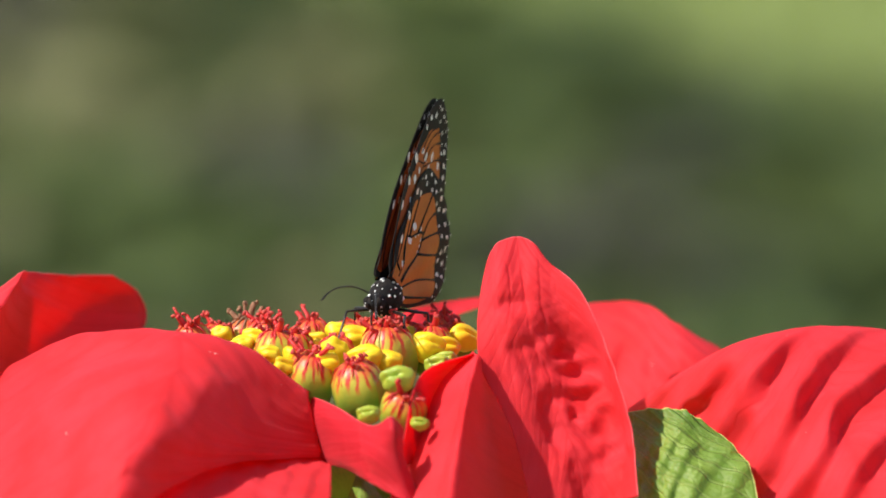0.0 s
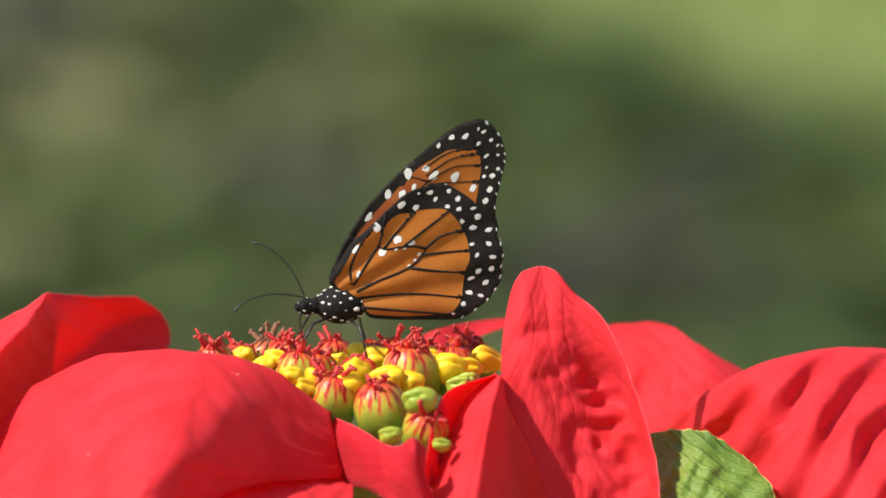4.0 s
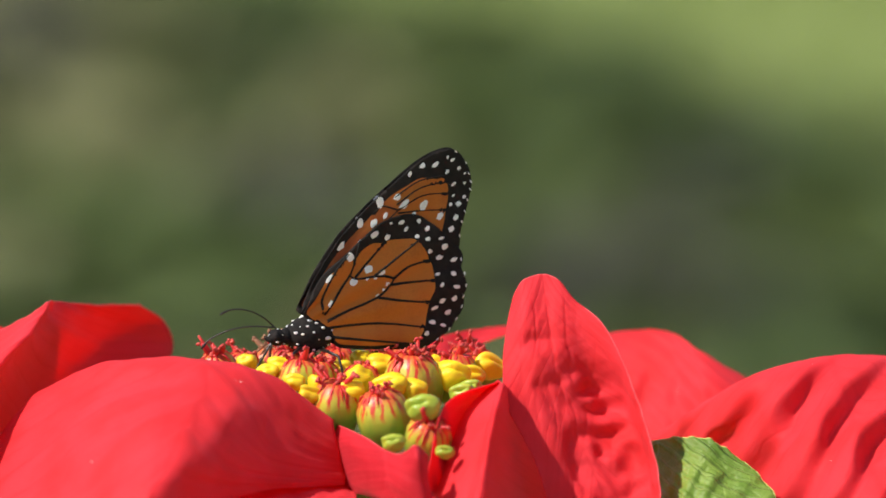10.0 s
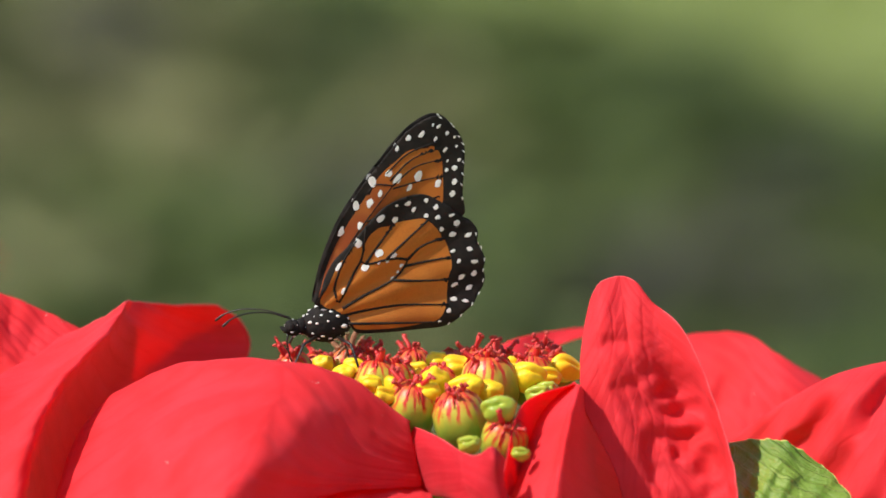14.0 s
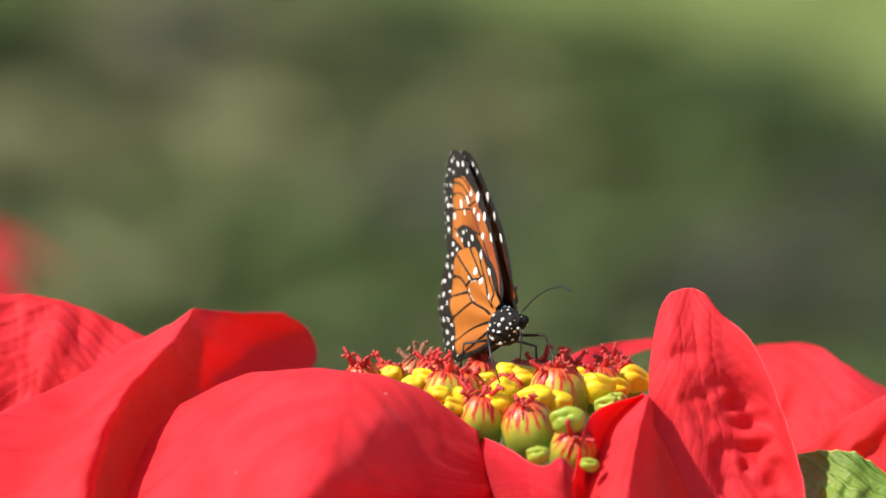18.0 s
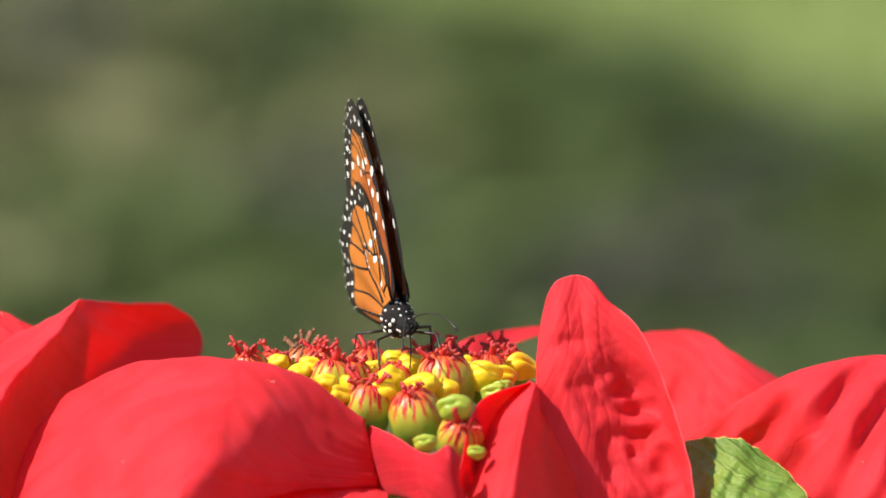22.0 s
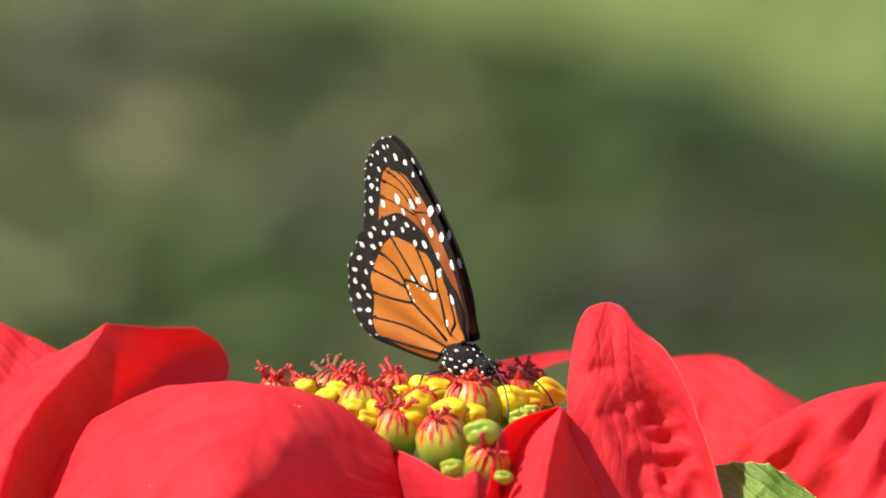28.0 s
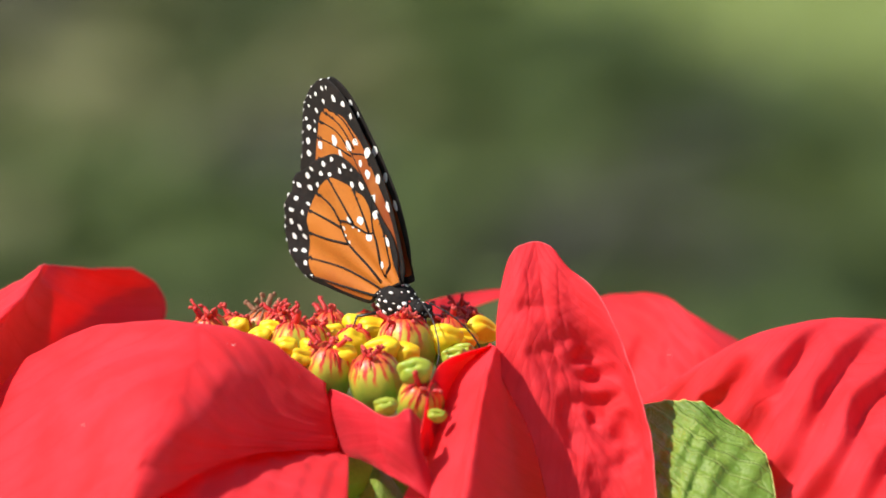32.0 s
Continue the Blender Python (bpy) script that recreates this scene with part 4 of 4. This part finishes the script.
for centre, size, count, big in (((0.0008, 0, -0.0002), (0.0052, 0.0032, 0.0038), 66, 0.00036), ((0.0072, 0, -0.0009), (0.0019, 0.0019, 0.0018), 18, 0.00024)):
    for k in range(count):  # spread evenly round the body
        b, a = 1 - 2 * (k + 0.5) / count + rng.uniform(-0.02, 0.02), k * 2.39996 + rng.uniform(-0.25, 0.25)
        w = math.sqrt(max(0, 1 - b * b))
        q = Vector((b, w * math.sin(a), w * math.cos(a))) * 0.965
        q = barrel(q) if count > 50 else q
        p = Vector((centre[0] + size[0] * q.x, centre[1] + size[1] * q.y, centre[2] + size[2] * q.z))
        r = big * rng.choice((0.45, 0.6, 0.8, 1.0, 1.4))
        dots.ball(p, (r * rng.uniform(1.1, 2.0), r * 0.8, r * 0.85), rings=5, sides=7)
dots.make("dots", scale_white, butterfly, "white dots on head and thorax")
feelers = {}
for e in (-1, 1):
    feeler = Soup()
    line = spline([(0, 0, 0), (0.0042, e * 0.0014, 0.0020), (0.0084, e * 0.0029, 0.0028), (0.0118, e * 0.0041, 0.0024), (0.0140, e * 0.0049, 0.0012)], 17)
    feeler.tube(line, [0.00015] * 13 + [0.00018, 0.00024, 0.00027, 0.0002], 6)
    feelers[e] = feeler.make("antenna", leg_black, butterfly)
    for x, reach, fall in ((0.003, 0.0040, 0.0140), (-0.001, 0.0055, 0.0130)):
        leg = Soup()
        fwd = 0.006 if x > 0 else -0.004
        leg.tube([(x, e * 0.002, -0.0025), (x + fwd * 0.5, e * (0.002 + reach), -0.0030), (x + fwd * 0.9, e * (0.0025 + reach), -0.0080), (x + fwd * 1.2, e * (0.002 + reach * 0.9), -fall)], [0.00035, 0.0003, 0.00022, 0.00015], 6)
        leg.make("leg", leg_black, butterfly)
beak = Soup()
beak.tube([(0.0080, 0, -0.0012), (0.0085, 0, -0.0035), (0.0080, 0, -0.0065), (0.0070, 0, -0.0090)], [0.00022, 0.0002, 0.00017, 0.00012], 6)
beak.make("proboscis", leg_black, butterfly)

SWAY_LEFT = [  # seconds, mm right, mm up
    (0, -0.7, 0.7), (0.5, -1.4, 0.8), (1, -0.7, 0.3), (1.5, -0.4, 0.7), (2, -1.0, 1.0), (2.5, -0.6, 0.7), (4.5, -0.2, 0.6), (5, 0.3, 0.8),
    (5.5, -0.0, 0.2), (6, 0.3, 0.4), (6.5, -0.0, 0.9), (7, 0.4, 0.8), (7.5, 0.0, 0.3), (8, 0.1, 0.6), (8.5, 0.2, 0.6), (9, 0.0, -0.0),
    (9.5, -0.0, 0.9), (10, -0.4, 0.4), (10.5, -0.4, 0.0), (11, -0.1, -0.0), (11.5, -0.5, 0.5), (12, -0.0, 0.1), (12.5, -0.6, 0.1), (13, -0.5, 0.3),
    (13.5, 0.2, 0.6), (14, -0.2, 0.6), (14.5, -0.6, 0.0), (16.5, -0.3, 1.2), (17, -0.7, 1.0), (17.5, -0.9, 1.0), (18, -0.7, 1.1), (18.5, -0.6, 0.9),
    (19, -0.7, 0.8), (19.5, -0.7, 0.9), (20, -0.6, 1.0), (20.5, -1.1, 0.9), (21, -0.9, 0.7), (21.5, -1.1, 0.9), (22, -0.9, 0.7), (22.5, -0.9, 0.4),
    (23, -1.1, 0.7), (23.5, -0.9, 0.9), (24, -0.9, 0.7), (24.5, -1.0, 1.0), (25, -1.2, 1.2), (25.5, -1.0, 0.7), (26, -1.3, 0.7), (26.5, -1.1, 1.2),
    (28.5, -0.9, 0.7), (29, -0.8, 0.8), (29.5, -0.7, 0.7), (30, -1.3, 1.0), (30.5, -1.2, 0.9), (31, -0.5, 0.6), (31.5, -0.7, 0.7), (32, -0.2, 0.4)]
SWAY_UPRIGHT = [  # seconds, mm right, mm up
    (0, -0.2, 1.4), (0.5, 0.1, -0.7), (1, 0.3, 0.2), (1.5, 0.2, 0.7), (2, 0.4, -0.5), (2.5, 0.3, 0.2), (4.5, 0.2, -0.4), (5, 0.4, -0.0),
    (5.5, 0.3, -0.5), (6, 0.4, -0.5), (6.5, 0.3, 0.0), (7, 0.2, -0.0), (7.5, -0.3, 0.5), (8, 0.2, -0.4), (8.5, 0.3, -0.4), (9, 0.0, -0.0),
    (9.5, 0.1, -0.4), (10, -0.1, -0.4), (10.5, -0.2, -0.5), (11, -0.1, -0.7), (11.5, -0.1, -0.7), (12, 0.2, -0.2), (12.5, 0.0, -0.6), (13, 0.0, -0.7),
    (13.5, 0.3, -0.1), (14, 0.1, -0.4), (14.5, -0.3, -0.5), (16.5, 0.6, -0.3), (17, 0.0, 0.1), (17.5, 0.0, -0.9), (18, 0.1, -0.6), (18.5, 0.3, -0.3),
    (19, 0.2, -0.6), (19.5, 0.3, -0.5), (20, 0.2, -0.5), (20.5, -0.0, -0.7), (21, 0.0, -0.5), (21.5, 0.0, -0.3), (22, 0.2, -0.5), (22.5, 0.2, -0.3),
    (23, -0.0, -0.5), (23.5, 0.3, -0.9), (24, 0.0, -0.5), (24.5, 0.1, -0.6), (25, 0.1, -1.0), (25.5, -0.1, -0.5), (26, -0.1, -0.8), (26.5, 0.3, -1.1),
    (28.5, 1.0, -1.0), (29, 0.9, -1.0), (29.5, 0.9, -1.0), (30, 1.1, -0.9), (30.5, 1.1, -0.9), (31, 0.9, -0.9), (31.5, 0.7, -1.2), (32, 0.1, -1.2)]
PERCH = [  # seconds, place in mm from the flower's heart, heading, nose up, lean
    (0, 5.4, -0.2, 9.2, 250, 8, -0),
    (0.5, 3.9, -0.1, 9.7, 247, 10, -0),
    (1, 2.1, -0.0, 9.8, 235, 7, 2),
    (1.3, -3.1, 0.3, 11.3, 215, 5, 1),
    (1.5, -3.3, 0.2, 10.3, 206, 3, 0),
    (2, -1.6, 0.2, 10.8, 205, 4, 0),
    (2.5, -2.6, 0.7, 12.9, 188, 17, -0),
    (3.5, -6.1, 0.6, 12.2, 186, 9, -0),
    (4.5, -8.1, 0.4, 11.2, 177, 0, 0),
    (5, -8.8, 0.2, 10.5, 176, -1, 0),
    (5.5, -7.9, 0.1, 10.0, 176, 0, 0),
    (6, -9.9, 0.2, 10.6, 177, -1, 0),
    (6.5, -14.6, -0.1, 8.8, 195, 5, -0),
    (7, -15.1, -0.3, 7.6, 200, 9, 0),
    (7.5, -12.6, -0.2, 8.0, 200, 7, 0),
    (8, -16.0, -0.2, 8.3, 200, 6, -0),
    (8.5, -14.6, -0.2, 8.5, 200, 6, 0),
    (9, -14.7, -0.3, 7.6, 200, 6, -0),
    (9.5, -14.2, -0.1, 9.1, 200, 7, 0),
    (10, -14.0, -0.4, 7.5, 200, 5, -0),
    (10.5, -16.8, 0.4, 10.8, 198, 15, 12),
    (11, -20.6, 0.0, 9.1, 185, 13, -0),
    (11.5, -23.8, 0.3, 10.3, 184, 6, 0),
    (12, -24.4, 0.1, 9.4, 188, -1, -0),
    (12.5, -24.6, 0.3, 10.3, 178, 2, 0),
    (13, -25.2, 0.2, 10.1, 178, -0, 0),
    (13.5, -25.0, -0.1, 9.1, 186, 9, -0),
    (14, -25.4, -0.0, 10.0, 189, -0, 0),
    (14.5, -22.7, -0.1, 10.2, 231, 12, 0),
    (15.5, -16.3, 0.2, 11.1, 250, -7, 2),
    (16.5, -11.9, 0.5, 12.2, 270, 27, 0),
    (16.6, -11.1, 0.3, 11.5, 271, 25, -6),
    (16.8, -9.4, 0.0, 10.2, 272, 20, -16),
    (17, -7.9, -0.3, 8.8, 272, 28, 0),
    (17.5, -5.3, 0.2, 10.6, 290, 27, -11.8),
    (18, -4.8, 0.3, 11.2, 293, 25, -6.8),
    (18.5, -4.0, 0.3, 11.3, 298, 19, -2.8),
    (19, -3.9, 0.3, 11.6, 290, 13, -0.8),
    (19.5, -2.8, 0.7, 13.3, 298, 15, -2.8),
    (20, -3.1, 0.7, 12.4, 286, 19, 1),
    (20.5, -6.3, -0.2, 9.0, 283, 4, 10.2),
    (21, -6.8, 0.2, 10.9, 272, 8, 8),
    (21.5, -7.7, 0.3, 11.1, 266, 12, 5.2),
    (22, -3.7, 0.2, 10.6, 287, 3, 2.2),
    (22.5, -2.4, 0.1, 10.6, 295, 2, 0.2),
    (23, 7.1, 0.3, 11.4, 344, 1, -0.8),
    (23.5, 7.4, 0.5, 12.1, 345, 5, -0.8),
    (24, 7.8, 0.3, 11.6, 346, 1, -0.8),
    (24.5, 9.6, 0.3, 11.4, 343, 2, -0.8),
    (25, 6.9, 0.3, 11.3, 329, 3, -0.8),
    (25.5, 3.1, -0.1, 9.6, 305, 2, 0.1),
    (26, 2.1, 0.1, 10.5, 292, 0, 6.2),
    (26.5, -0.5, 0.1, 10.4, 290, -2, 3.2),
    (27.5, 2.2, -0.2, 8.7, 305, -2, 0.2),
    (28.5, 4.1, -0.5, 7.5, 322, -3, 0.2),
    (29, 4.1, -0.4, 8.0, 323, -2, -0.8),
    (29.5, 3.3, -0.2, 8.7, 320, -4, -0.8),
    (30, 3.3, -0.5, 7.7, 319, -4, 0.2),
    (30.5, 4.3, -0.5, 7.7, 318, -5, -0.8),
    (31, 2.4, -0.7, 6.9, 315, -8, -0.8),
    (31.5, 3.4, -0.5, 7.9, 314, -4, -0.8),
    (32, 3.8, -0.6, 7.1, 315, -3, -0.8)]
OPEN = [(0, 0.3), (1.2, 1), (1.3, 22), (1.4, 30), (1.5, 18), (1.6, 2), (1.8, 0.3), (10.2, 0.3), (10.3, 4), (10.4, 24), (10.5, 52), (10.6, 78), (10.7, 84), (10.8, 46), (10.9, 20), (11, 7), (11.5, 1),
        (13.1, 1), (13.2, 9), (13.3, 36), (13.4, 70), (13.5, 84), (13.6, 80), (13.7, 48), (13.8, 8), (13.9, 1), (14.1, 2), (14.2, 20), (14.3, 30), (14.4, 14), (14.5, 6),
        (15.5, 5), (16.4, 4), (16.5, 7), (16.6, 30), (16.7, 58), (16.8, 80), (16.9, 44), (17, 4), (17.5, 0.8), (20, 0.8), (20.5, 0.2), (21.5, 0.2), (22, 0.8), (32, 0.8)]
SWEEP = [(0, -4), (1, -6), (1.3, 4), (1.6, -3), (2, -5), (2.5, -5), (4.5, -3), (6, -3), (7, -5), (10, -5), (10.5, 3), (11, -3), (12, 3), (13, 0), (13.3, 8), (13.6, 10), (14, 3), (14.4, 18), (14.5, 23), (15.5, 10), (17, 2), (18.5, 4), (22, 3), (23, 6), (24, 8), (25, 8), (26, 3), (28.5, 2), (32, 2)]
HIND_SWEEP = [(0, -3), (2.5, -3), (4.5, 0), (6, 0), (7, -3), (11, -3), (12, 0), (15, 0), (17, -2), (22, -2), (23, -1), (25, -1), (26, -1), (28.5, 2), (32, 2)]

DROOP = [  # seconds, droop of the left and of the right antenna
    (0, 20, 8), (2.5, 18, 0), (4.5, 16, -40), (6, 16, -40), (7, -10, 28), (10, -10, 28), (12, 4, -10), (14, 5, 10), (17, 0, 0), (22, 8, 20), (23, 4, 55), (25, 4, 55), (26, 15, 30), (28.5, 40, 50), (32, 45, 52)]


def motions():
    for ob, rows in ((BRACT_LIST[1], SWAY_LEFT), (BRACT_LIST[7], SWAY_UPRIGHT)):
        walk(ob, [(t, pose(right * MM, 0, up * MM)) for t, right, up in rows])
    walk(butterfly, [(t, Matrix.Translation(at((x, y, z))) @ pose(0, 0, 0, lean, -up, way)) for t, x, y, z, way, up, lean in PERCH])
    for e, ob in feelers.items():
        walk(ob, [(t, pose(0.0078, e * 0.0007, 0.001, 0, left if e > 0 else right)) for t, left, right in DROOP])
    times = sorted({t for t, _ in OPEN} | {t for t, _ in SWEEP} | {t for t, _ in HIND_SWEEP})
    for (pair, side), ob in wings.items():
        rows = []
        for t in times:
            a = float(np.interp(t, *zip(*OPEN)))
            s = float(np.interp(t, *zip(*(SWEEP if pair == "fore" else HIND_SWEEP))))
            rows.append((t, Matrix.Translation((HINGE[0] * MM, 0, HINGE[1] * MM)) @ pose(0, 0, 0, -side * a) @ pose(0, 0, 0, 0, s)))
        walk(ob, rows)


motions()
